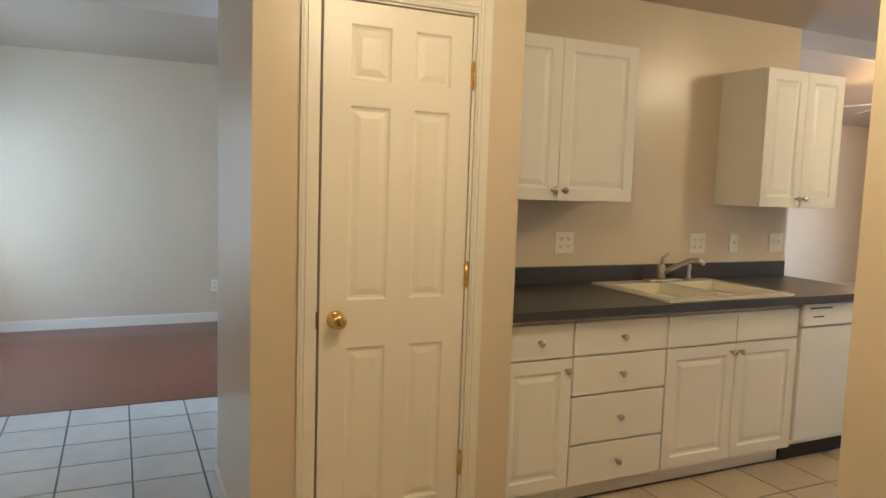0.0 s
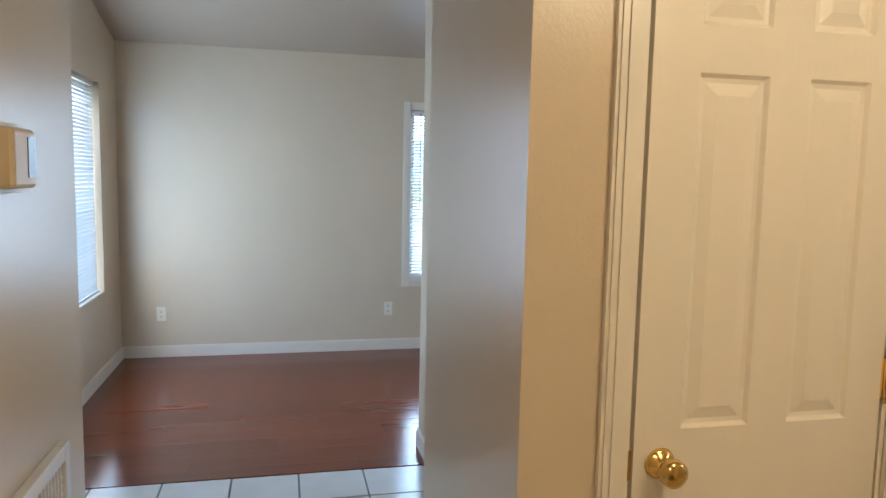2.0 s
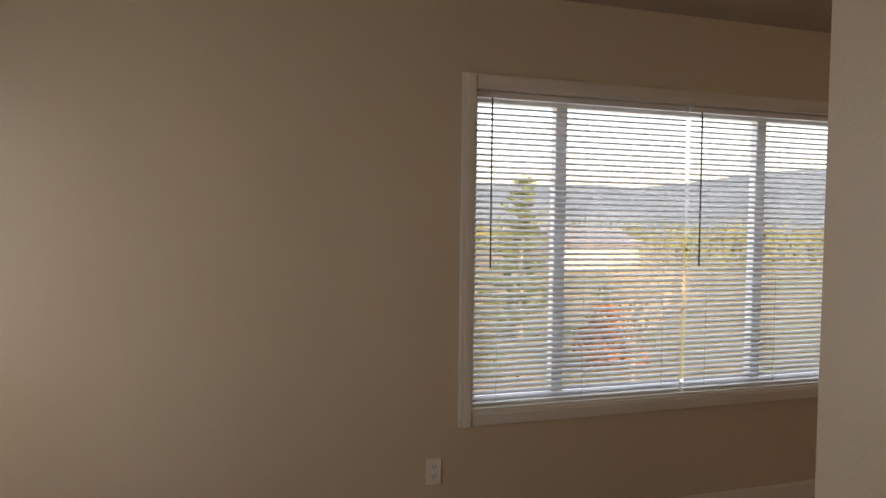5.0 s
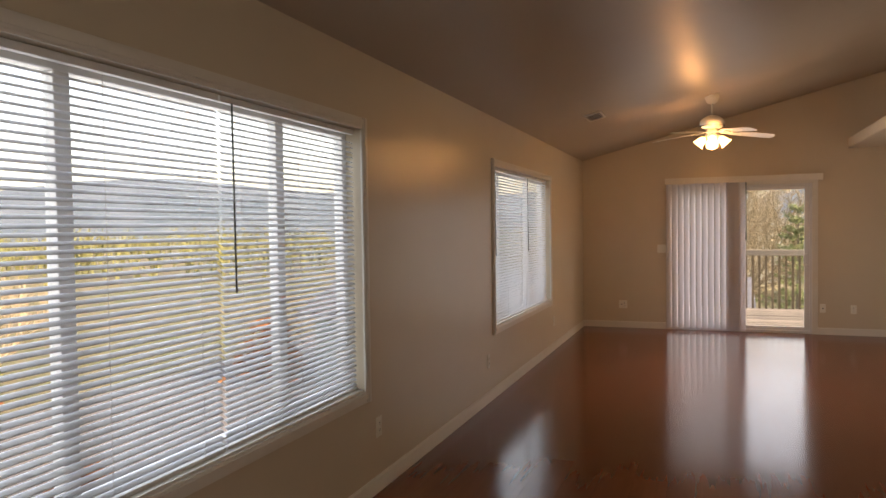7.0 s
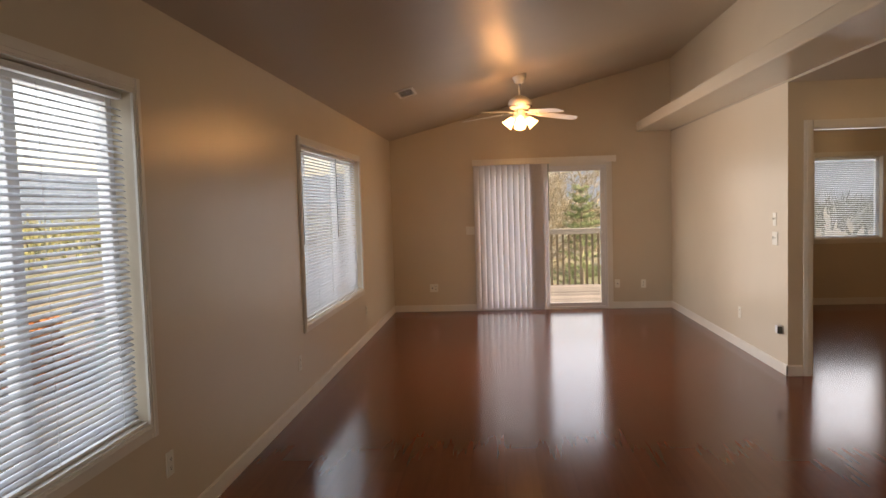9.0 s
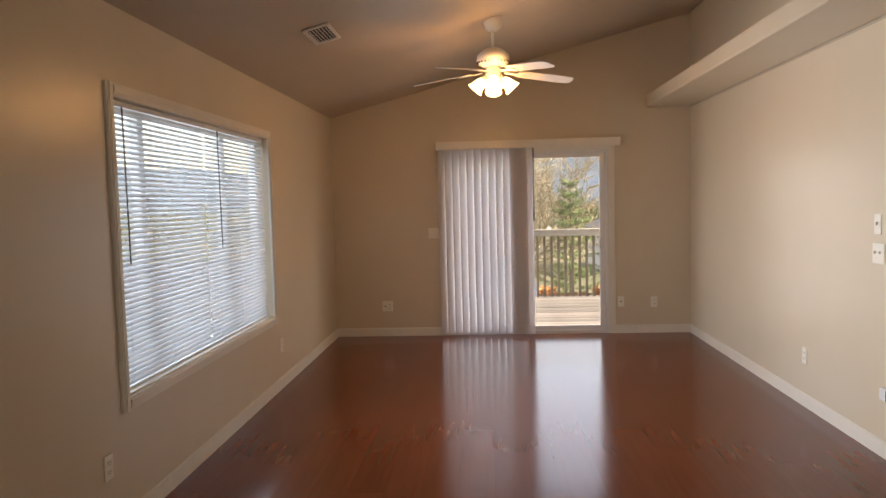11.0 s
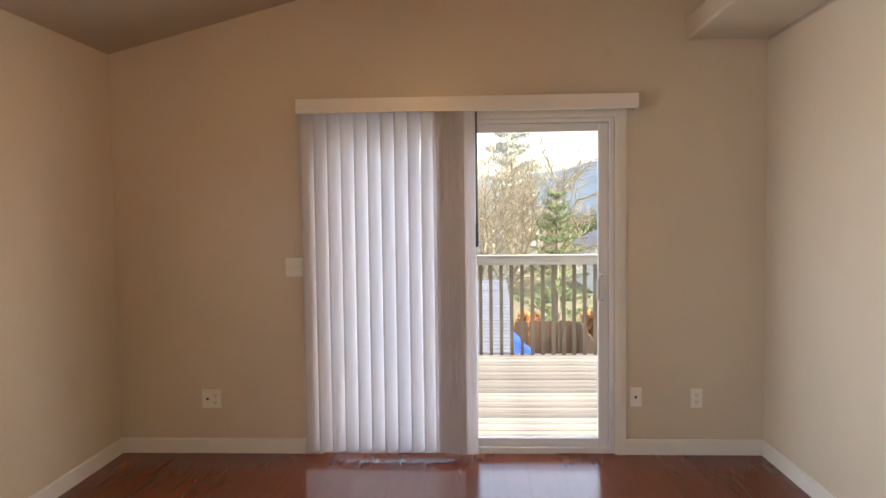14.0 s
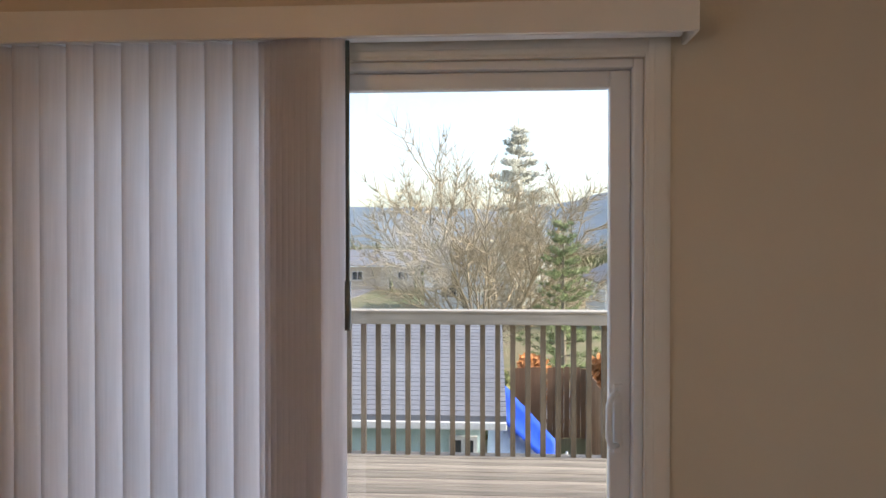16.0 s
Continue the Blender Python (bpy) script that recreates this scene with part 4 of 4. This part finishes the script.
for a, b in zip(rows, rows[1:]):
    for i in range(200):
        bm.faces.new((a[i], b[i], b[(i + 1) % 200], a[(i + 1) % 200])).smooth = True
structure(part("backdrop", bm, HILLM), "distant wooded hills with blue haze in their colour", "hills")


def house(x0, y0, x1, y1, wall_h, rise, siding, label, along="x", windows=()):
    """A plain house with a gable roof, the ridge along x or y."""
    own = thing("house", label, "house")
    z0, z1 = GROUND - 0.2, GROUND + wall_h
    part("wall", bx(bmesh.new(), x0, y0, z0, x1, y1, z1), siding, own)
    e, o = 0.4, 0.12
    bm = bmesh.new()
    sx, sy = x1 - x0, y1 - y0
    if along == "x":
        prof = [(y0 - e, z1 - 0.08), ((y0 + y1) / 2, z1 + rise), (y1 + e, z1 - 0.08)]
        ends = (x0 - e, x1 + e)
        pt = lambda s, p, d: (ends[s], p[0], p[1] + d)
    else:
        prof = [(x0 - e, z1 - 0.08), ((x0 + x1) / 2, z1 + rise), (x1 + e, z1 - 0.08)]
        ends = (y0 - e, y1 + e)
        pt = lambda s, p, d: (p[0], ends[s], p[1] + d)
    vs = {(s, i, d): bm.verts.new(pt(s, prof[i], d * o)) for s in (0, 1) for i in range(3) for d in (0, 1)}
    for i in (0, 1):
        for d in (0, 1):
            bm.faces.new([vs[0, i, d], vs[1, i, d], vs[1, i + 1, d], vs[0, i + 1, d]])
        for s in (0, 1):
            bm.faces.new([vs[s, i, 0], vs[s, i + 1, 0], vs[s, i + 1, 1], vs[s, i, 1]])
    for i in (0, 2):
        bm.faces.new([vs[0, i, 0], vs[1, i, 0], vs[1, i, 1], vs[0, i, 1]])
    part("roof", bm, SHINGLE, own)
    if along == "x" and y0 < 25:
        run, up = prof[1][0] - prof[0][0], prof[1][1] - prof[0][1]
        n = int(math.hypot(run, up) / 0.14)
        for side in (1, -1):
            ang = math.atan2(up, run) * side
            for k in range(n):
                f = k / n
                cy = prof[0][0] + run * f if side == 1 else prof[2][0] - run * f
                m = Matrix.Translation(((x0 + x1) / 2, cy, prof[0][1] + up * f + o + 0.004)) @ Matrix.Rotation(ang, 4, "X")
                part("shingle_course", bx(bmesh.new(), ends[0] - (x0 + x1) / 2, 0.0 if side == 1 else -0.13, 0.0, ends[1] - (x0 + x1) / 2, 0.13 if side == 1 else 0.0, 0.016, m=m), SHINGLE, own)
    bm = bmesh.new()
    for s in (0, 1):
        a = ends[s] + (e if s == 0 else -e)
        tri = [bm.verts.new((a, p[0] + (e, 0, -e)[i], p[1] - 0.02) if along == "x" else (p[0] + (e, 0, -e)[i], a, p[1] - 0.02)) for i, p in enumerate(prof)]
        bm.faces.new(tri)
    part("gable", bm, siding, own)
    for y in ((y0 - e, y1 + e) if along == "x" else ()):
        part("gutter", bx(bmesh.new(), x0 - e, y - 0.06, z1 - 0.14, x1 + e, y + 0.05, z1 - 0.03, bevel=0.01), WHITES, own)
    for wx, wz, w, h in windows:
        win = part("window", bx(bmesh.new(), wx, y0 - 0.05, GROUND + wz, wx + w, y0 + 0.02, GROUND + wz + h), WHITES, own)
        for a, b in ((0.06, w / 2 - 0.03), (w / 2 + 0.03, w - 0.06)):
            part("pane", bx(bmesh.new(), wx + a, y0 - 0.062, GROUND + wz + 0.06, wx + b, y0 - 0.051, GROUND + wz + h - 0.06), DGLASS, win)
    return own


house(-10.0, 19.5, 2.5, 25.0, 2.45, 0.95, TEAL, "pale teal single-storey house with grey shingle roof", windows=[(2.02, 1.35, 0.44, 0.75), (-1.6, 1.2, 1.1, 0.9)])
house(-14, 84, -2, 92, 2.6, 1.6, TANS, "tan house with a shingle roof beyond the trees", windows=[(-12, 1, 1.2, 1), (-7, 1, 1.2, 1)])
house(-1.8, 58, 4.6, 66, 3.0, 1.7, WHITES, "white gabled house behind the bare tree", along="y", windows=[(-0.6, 1.2, 1.1, 1.0), (2.2, 1.2, 1.1, 1.0)])
house(9.5, 50, 18, 58, 2.8, 2.0, WHITES, "white gabled house beyond the fir tree", along="y", windows=[(11, 1, 1.2, 1)])
house(-76, 2, -65, 10, 2.7, 1.8, TANS, "tan house across the street", along="y")
house(-74, 17, -64, 25, 2.7, 1.8, TEAL, "pale teal house across the street", along="y")
house(-77, -14, -66, -5, 2.7, 1.8, WHITES, "white house with grey roof across the street", along="y")
house(-72, 34, -61, 43, 2.7, 1.8, TANS, "tan house farther along the street", along="y")
house(-3, -30, 8, -21, 2.7, 1.8, WHITES, "white house behind the entry", along="x")
structure(boxpart("road", (-16, -120, GROUND - 0.2, -9.5, 160, GROUND + 0.05), ASPH), "grey asphalt street", "road")
structure(boxpart("driveway", (3.2, 27.5, GROUND - 0.2, 14, 33, GROUND + 0.05), ASPH), "grey concrete driveway", "driveway")


def fence(p, q, h, label):
    own = thing("fence", label, "fence", group="cedar fences")
    p, q = Vector(p), Vector(q)
    d = (q - p)
    n = int(d.length / 0.145)
    ang = math.atan2(d.y, d.x)
    bm = bx(bmesh.new(), 0, -0.01, 0, 0.138, 0.01, h)
    first = part("board", bm, FENCEW, own)
    for i in range(n):
        ob = first if i == 0 else new("board", first.data)
        ob.parent = own
        ob.location = (*(p + d * i / n), GROUND + random.uniform(-0.03, 0.03))
        ob.rotation_euler = (0, random.gauss(0, 0.01), ang)
    for z in (0.4, h - 0.3):
        part("rail", bx(bmesh.new(), 0, 0.012, z, d.length, 0.05, z + 0.09, m=Matrix.Translation((p.x, p.y, GROUND)) @ Matrix.Rotation(ang, 4, "Z")), FENCEW, own)


fence((3.3, 27.0), (5.2, 27.0), 1.85, "weathered brown cedar board fence across the yard")
fence((5.2, 27.0), (4.9, 16.0), 1.85, "weathered brown cedar board fence along the yard")


def sheet(name, pts, nu, nv, sag, material, own):
    """A sagging cloth between four corners."""
    a, b, c, d = [Vector(p) for p in pts]
    bm = bmesh.new()
    g = [[bm.verts.new((a.lerp(b, u / nu)).lerp(d.lerp(c, u / nu), v / nv) + Vector((0, 0, -sag * math.sin(math.pi * u / nu) * math.sin(math.pi * v / nv) + 0.03 * noise.noise((u * 0.9, v * 0.9, 3))))) for v in range(nv + 1)] for u in range(nu + 1)]
    for u in range(nu):
        for v in range(nv):
            bm.faces.new((g[u][v], g[u + 1][v], g[u + 1][v + 1], g[u][v + 1])).smooth = True
    ob = part(name, bm, material, own)
    so = ob.modifiers.new("thickness", "SOLIDIFY")
    so.thickness = 0.01
    return ob


tp = thing("tarp_shelter", "blue and pale tarpaulin shelter beside the teal house", "tarpaulin")
sheet("blue_sheet", [(2.55, 21.0, -0.62), (3.75, 19.6, -1.65), (3.65, 19.2, -1.95), (2.50, 20.2, -1.1)], 10, 4, 0.05, BLUE, tp)
sheet("pale_sheet", [(2.65, 20.4, -1.2), (3.75, 19.4, -2.0), (3.7, 17.8, -3.1), (2.55, 18.3, -2.9)], 10, 6, 0.1, PALE, tp)
for x, y, z in ((2.75, 21.0, -0.75), (3.85, 19.6, -1.75), (3.7, 17.8, -3.1), (2.55, 18.3, -2.9)):
    part("pole", tube(bmesh.new(), [(x, y, GROUND - 0.1), (x, y, z)], 0.02, n=6), STEEL, tp)


# ---- trees ----
def rods(bm, p, q, r0, r1, n=4):
    d = (q - p).normalized()
    a = d.orthogonal().normalized()
    b = d.cross(a)
    ra, rb = [[bm.verts.new(c + r * (math.cos(k) * a + math.sin(k) * b)) for k in [2 * math.pi * j / n for j in range(n)]] for c, r in ((p, r0), (q, r1))]
    for i in range(n):
        bm.faces.new((ra[i], ra[(i + 1) % n], rb[(i + 1) % n], rb[i]))


def bare_tree(x, y, height, seed, label, levels=5, spread=0.62):
    rnd = random.Random(seed)
    own = thing("tree", label, "tree", at=(0, 0, 0))
    trunk, crown = bmesh.new(), bmesh.new()

    def grow(p, d, length, r, level):
        q = p + d * length
        rods(trunk if level < 2 else crown, p, q, r, r * 0.72, 6 if level < 2 else 3)
        if level == levels:
            return
        for k in range(5 if level == 0 else rnd.choice((3, 4)) if level < 4 else 3):
            a = d.orthogonal().normalized()
            a = Matrix.Rotation(rnd.uniform(0, 6.283), 3, d) @ a
            s = spread * rnd.uniform(0.5, 1.15)
            nd = (d * math.cos(s) + a * math.sin(s) + Vector((0, 0, 0.16))).normalized()
            grow(p + d * length * rnd.uniform(0.55, 1.0), nd, length * rnd.uniform(0.66, 0.9), r * 0.55, level + 1)

    grow(Vector((x, y, GROUND - 0.2)), Vector((0.03, 0.02, 1)).normalized(), height * 0.27, height * 0.017, 0)
    part("trunk", trunk, BARK, own)
    part("crown", crown, TWIG, own)
    return own


def spreading_tree(x, y, height, width, seed, label, stems=14):
    """A bare tree of many curved stems that fan out from a short trunk."""
    rnd = random.Random(seed)
    own = thing("tree", label, "tree")
    trunk, crown = bmesh.new(), bmesh.new()
    foot = Vector((x, y, GROUND - 0.2))
    fork = foot + Vector((0, 0, height * 0.14))
    rods(trunk, foot, fork, height * 0.026, height * 0.020, 8)

    def limb(p, d, length, r, level):
        n = (7, 5, 3)[level]
        for k in range(n):
            q = p + d * length / n
            rods(trunk if level == 0 and k < 3 else crown, p, q, r * (1 - 0.8 * k / n), r * (1 - 0.8 * (k + 1) / n), 5 if level == 0 else 3)
            p = q
            if level < 2 and k > 0:
                for _ in range((3, 6)[level]):
                    a = Matrix.Rotation(rnd.uniform(0, 6.283), 3, d) @ d.orthogonal().normalized()
                    w = rnd.uniform(0.45, 1.0)
                    limb(p, (d * math.cos(w) + a * math.sin(w)).normalized(), length * rnd.uniform(0.30, 0.55) * (1.1 - 0.45 * k / n), r * 0.42, level + 1)
            d = (d + Vector((rnd.gauss(0, 0.07), rnd.gauss(0, 0.07), 0.09 + rnd.gauss(0, 0.05)))).normalized()

    for i in range(stems):
        a = 2 * math.pi * (i + rnd.uniform(-0.3, 0.3)) / stems
        lean = rnd.uniform(0.25, 1.0) * width / height * 1.5
        d = Vector((math.cos(a) * lean, math.sin(a) * lean, 1)).normalized()
        limb(fork - Vector((0, 0, height * rnd.uniform(0, 0.06))), d, height * rnd.uniform(0.62, 0.86), height * 0.009, 0)
    part("trunk", trunk, BARK, own)
    part("crown", crown, TWIG, own)
    return own


def conifer(x, y, height, radius, seed, label, dense=26, needles=None):
    rnd = random.Random(seed)
    own = thing("conifer_tree", label, "tree")
    trunk, crown = bmesh.new(), bmesh.new()
    base = Vector((x, y, GROUND - 0.2))
    rods(trunk, base, base + Vector((0, 0, height)), height * 0.02, 0.01, 6)
    size = height / 6
    for i in range(dense):
        f = 0.08 + 0.90 * i / dense
        turn = rnd.uniform(0, 6.283)
        count = rnd.choice((5, 6, 7))
        for k in range(count):
            a = turn + 6.283 * k / count + rnd.uniform(-0.25, 0.25)
            ln = radius * (1 - f) ** 0.75 * rnd.uniform(0.55, 1.15) + 0.08
            d = Vector((math.cos(a), math.sin(a), rnd.uniform(0.12, 0.42)))
            p = base + Vector((0, 0, height * f + rnd.uniform(-0.12, 0.12) * size))
            rods(trunk, p, p + d * ln, 0.02, 0.005, 3)
            for s in range(int(9 + 26 * ln)):
                u = rnd.uniform(0.2, 1.05)
                c = p + d * ln * u + Vector([rnd.gauss(0, 0.05 * size) for _ in range(3)])
                for t in range(3):
                    e = (d * 0.7 + Vector((rnd.gauss(0, 0.8), rnd.gauss(0, 0.8), abs(rnd.gauss(0, 0.8))))).normalized() * 0.15 * size
                    w = e.orthogonal().normalized() * 0.02 * size
                    crown.faces.new([crown.verts.new(c + w), crown.verts.new(c - w), crown.verts.new(c + e)])
    part("trunk", trunk, BARK, own)
    part("crown", crown, needles or NEEDLE, own)


def shrub(x, y, w, h, seed, material, label):
    rnd = random.Random(seed)
    own = thing("shrub", label, "shrub", group="shrubs")
    stem, crown = bmesh.new(), bmesh.new()
    for k in range(9):
        a = rnd.uniform(0, 6.283)
        tip = Vector((x + w * 0.4 * math.cos(a) * rnd.random(), y + w * 0.4 * math.sin(a) * rnd.random(), GROUND + h * rnd.uniform(0.6, 1)))
        rods(stem, Vector((x, y, GROUND - 0.1)), tip, 0.03, 0.008, 4)
    for k in range(700):
        a, r, u = rnd.uniform(0, 6.283), rnd.random() ** 0.5, rnd.random()
        rr = w / 2 * r * (0.65 + 0.35 * math.sin(3 * a + seed)) * (1.15 - 0.7 * u)
        c = Vector((x + rr * math.cos(a), y + rr * math.sin(a), GROUND + h * (0.08 + 0.92 * u)))
        e = Vector([rnd.gauss(0, 1) for _ in range(3)]).normalized() * 0.13
        v = e.orthogonal().normalized() * 0.08
        crown.faces.new([crown.verts.new(c + e), crown.verts.new(c + v), crown.verts.new(c - e), crown.verts.new(c - v)])
    part("stem", stem, BARK, own)
    part("crown", crown, material, own)


spreading_tree(2.35, 37.0, 8.5, 9.0, 3, "bare winter tree with many pale spreading branches")
bare_tree(-2.3, 33.0, 3.6, 5, "small bare tree beyond the teal house", levels=5)
bare_tree(5.6, 19.5, 3.0, 8, "small bare shrub-like tree by the fence", levels=5, spread=0.5)
bare_tree(-14, 5.0, 6.0, 11, "bare street tree across the lawn", levels=5)
bare_tree(-15, 12.0, 5.5, 12, "bare street tree across the lawn", levels=5)
conifer(4.65, 54.0, 13.4, 3.3, 1, "tall conifer behind the bare tree, paled by painted haze", 17, FARN)
conifer(5.25, 33.0, 6.4, 1.55, 2, "young green fir tree in the yard", 13)
conifer(-24, 12.5, 7.5, 2.0, 4, "dark conifer between the houses", 14)
for i, (x, y, w, h, m) in enumerate(((1.0, 28.6, 3.4, 1.75, RUST), (-1.6, 28.4, 3.0, 1.8, RUST), (4.0, 31.0, 2.2, 1.5, RUST), (-3.5, 29.5, 2.6, 1.8, RUST), (6.2, 30.5, 2.0, 1.6, RUST), (3.0, 25.8, 0.9, 1.9, OLIVE), (-5, 4, 2.2, 1.6, OLIVE), (-6, 7, 2.6, 1.8, RUST), (-5, 10, 2.4, 1.7, OLIVE), (-7, 1, 2.4, 1.9, RUST), (-18, 13, 3.0, 2.2, RUST), (-18, 0, 3.0, 2.0, OLIVE), (-18, 8, 3, 1.8, OLIVE), (-20, 4, 3.5, 2.4, RUST), (-22, 16, 4, 2.5, OLIVE), (-12, 20, 3, 2.2, RUST), (-10, 25, 3, 2.4, OLIVE), (-5, 14, 2.4, 1.8, RUST))):
    shrub(x, y, w, h, i, m, ("rust-leaved" if m is RUST else "olive-green") + " garden shrub on the grass")
tl = thing("tree_line", "far band of leafless woods below the hills", "woods", kind="stuff")
bm = bmesh.new()
rnd = random.Random(9)
for i in range(2600):
    a = rnd.uniform(0.6, 4.4)
    r = rnd.uniform(70, 260)
    p = Vector((2 + r * math.cos(a), 8 + r * math.sin(a), GROUND))
    h = rnd.uniform(3, 7)
    for k in range(3):
        rods(bm, p + Vector((0, 0, h * 0.2 * k)), p + Vector((rnd.gauss(0, h * 0.25), rnd.gauss(0, h * 0.25), h * rnd.uniform(0.6, 1))), 0.25, 0.02, 3)
part("woods", bm, OLIVE, tl)["kind"] = "stuff"

# ---- deck ----
DZ = 0.0
dk = thing("deck", "weathered wooden deck outside the sliding door", "deck", kind="structure")
part("joist", bx(bmesh.new(), -0.6, 10.79, DZ - 0.25, 5.6, 13.62, DZ - 0.05), RAILW, dk)
plank = bx(bmesh.new(), -3.1, -0.068, -0.035, 3.1, 0.068, 0.0, bevel=0.004)
first = part("plank", plank, DECKW, dk)
for i in range(20):
    ob = first if i == 0 else new("plank", first.data)
    ob.parent = dk
    ob.location = (2.5, 10.835 + 0.1435 * i, DZ + random.uniform(-0.002, 0.002))
rl = thing("deck_railing", "weathered wooden railing along the deck edge", "railing")
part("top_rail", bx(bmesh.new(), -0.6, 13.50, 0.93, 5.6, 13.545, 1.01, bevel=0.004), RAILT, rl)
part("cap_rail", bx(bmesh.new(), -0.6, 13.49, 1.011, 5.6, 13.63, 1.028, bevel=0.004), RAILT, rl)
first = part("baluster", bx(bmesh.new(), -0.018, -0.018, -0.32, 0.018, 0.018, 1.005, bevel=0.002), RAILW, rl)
for i in range(58):
    ob = first if i == 0 else new("baluster", first.data)
    ob.parent = rl
    ob.location = (-0.5 + 0.106 * i, 13.565, 0)
for x in (-0.55, 1.25, 4.4, 5.55):
    part("post", bx(bmesh.new(), x - 0.045, 13.61, GROUND - 0.2, x + 0.045, 13.70, 1.01, bevel=0.004), RAILW, rl)

# ---- floors, piece by piece ----
TP = 0.317
TX = 0.296
fl = thing("floor_tiles", "pale square ceramic tile floor in the hall", "tile floor", kind="structure")
kf = thing("floor_kitchen", "tan square ceramic tile floor in the kitchen", "tile floor", kind="structure")


def tile_piece():
    return bx(bmesh.new(), -TX / 2 + 0.0045, -TP / 2 + 0.0045, -0.012, TX / 2 - 0.0045, TP / 2 - 0.0045, 0.0, bevel=0.0015)


ta, tb = part("tile", tile_piece(), TILE, fl), part("tile", tile_piece(), KTILE, kf)
firsts = {"a": ta, "b": tb}
used = set()
for i in range(21):
    for j in range(-4, 14):
        x, y = 2.425 + TX * (i + 0.5), -0.034 + TP * (j + 0.5)
        hall = y < 0.70
        inside = (REAR < y + 0.1 and (y > -0.36 or x < 4.0)) if hall else (4.45 < x < 6.1 and y < 4.2)
        if hall and (y > 0.6 and x > 4.65):
            hall = False
        if not inside and not (0.6 < y < 1.05 and x < 3.9) or x > EAST:
            continue
        k = "a" if (hall or x < 4.0) else "b"
        ob = firsts[k] if k not in used else new("tile", firsts[k].data)
        used.add(k)
        ob.parent = fl if k == "a" else kf
        ob.location = (x, y, random.uniform(-0.0008, 0.0004))
structure(boxpart("threshold", (2.405, REAR, -0.018, 2.424, 0.94, 0.003), FLOORM, bevel=0.001), "thin dark wooden strip between tile and wood floor", "trim")
structure(boxpart("grout_bed", (2.425, REAR, -0.019, EAST, 4.21, -0.0045), GROUT), "dark grout bed under the tiles", "floor")

wf = thing("floor_wood", "glossy dark red mahogany laminate plank floor", "wood floor", kind="structure")
PW, PL = 0.192, 1.21
meshes = {}


def plank_at(x0, x1, y0, y1):
    key = (round(x1 - x0, 4), round(y1 - y0, 4))
    if key not in meshes:
        w, l = key[0] / 2 - 0.0002, key[1] / 2 - 0.0002
        ob = part("plank", bx(bmesh.new(), -w, -l, -0.015, w, l, 0.0), FLOORM, wf)
        meshes[key] = ob.data
    else:
        ob = new("plank", meshes[key])
        ob.parent = wf
    ob.location = ((x0 + x1) / 2, (y0 + y1) / 2, random.uniform(-0.00005, 0.00005))


def planks(X0, X1, Y0, Y1):
    x, k = X0, 0
    while x < X1 - 0.01:
        xe = min(x + PW, X1)
        y = Y0 - (0.0, 0.43, 0.80, 0.22, 0.61)[k % 5]
        while y < Y1 - 0.01:
            a, b = max(y, Y0), min(y + PL, Y1)
            if b - a > 0.02:
                plank_at(x, xe, a, b)
            y += PL
        x, k = xe, k + 1


planks(0.0, 2.405, REAR, 1.50)
planks(0.0, 3.93, 1.50, FAR + 0.01)
planks(3.93, EAST, 4.215, FAR)
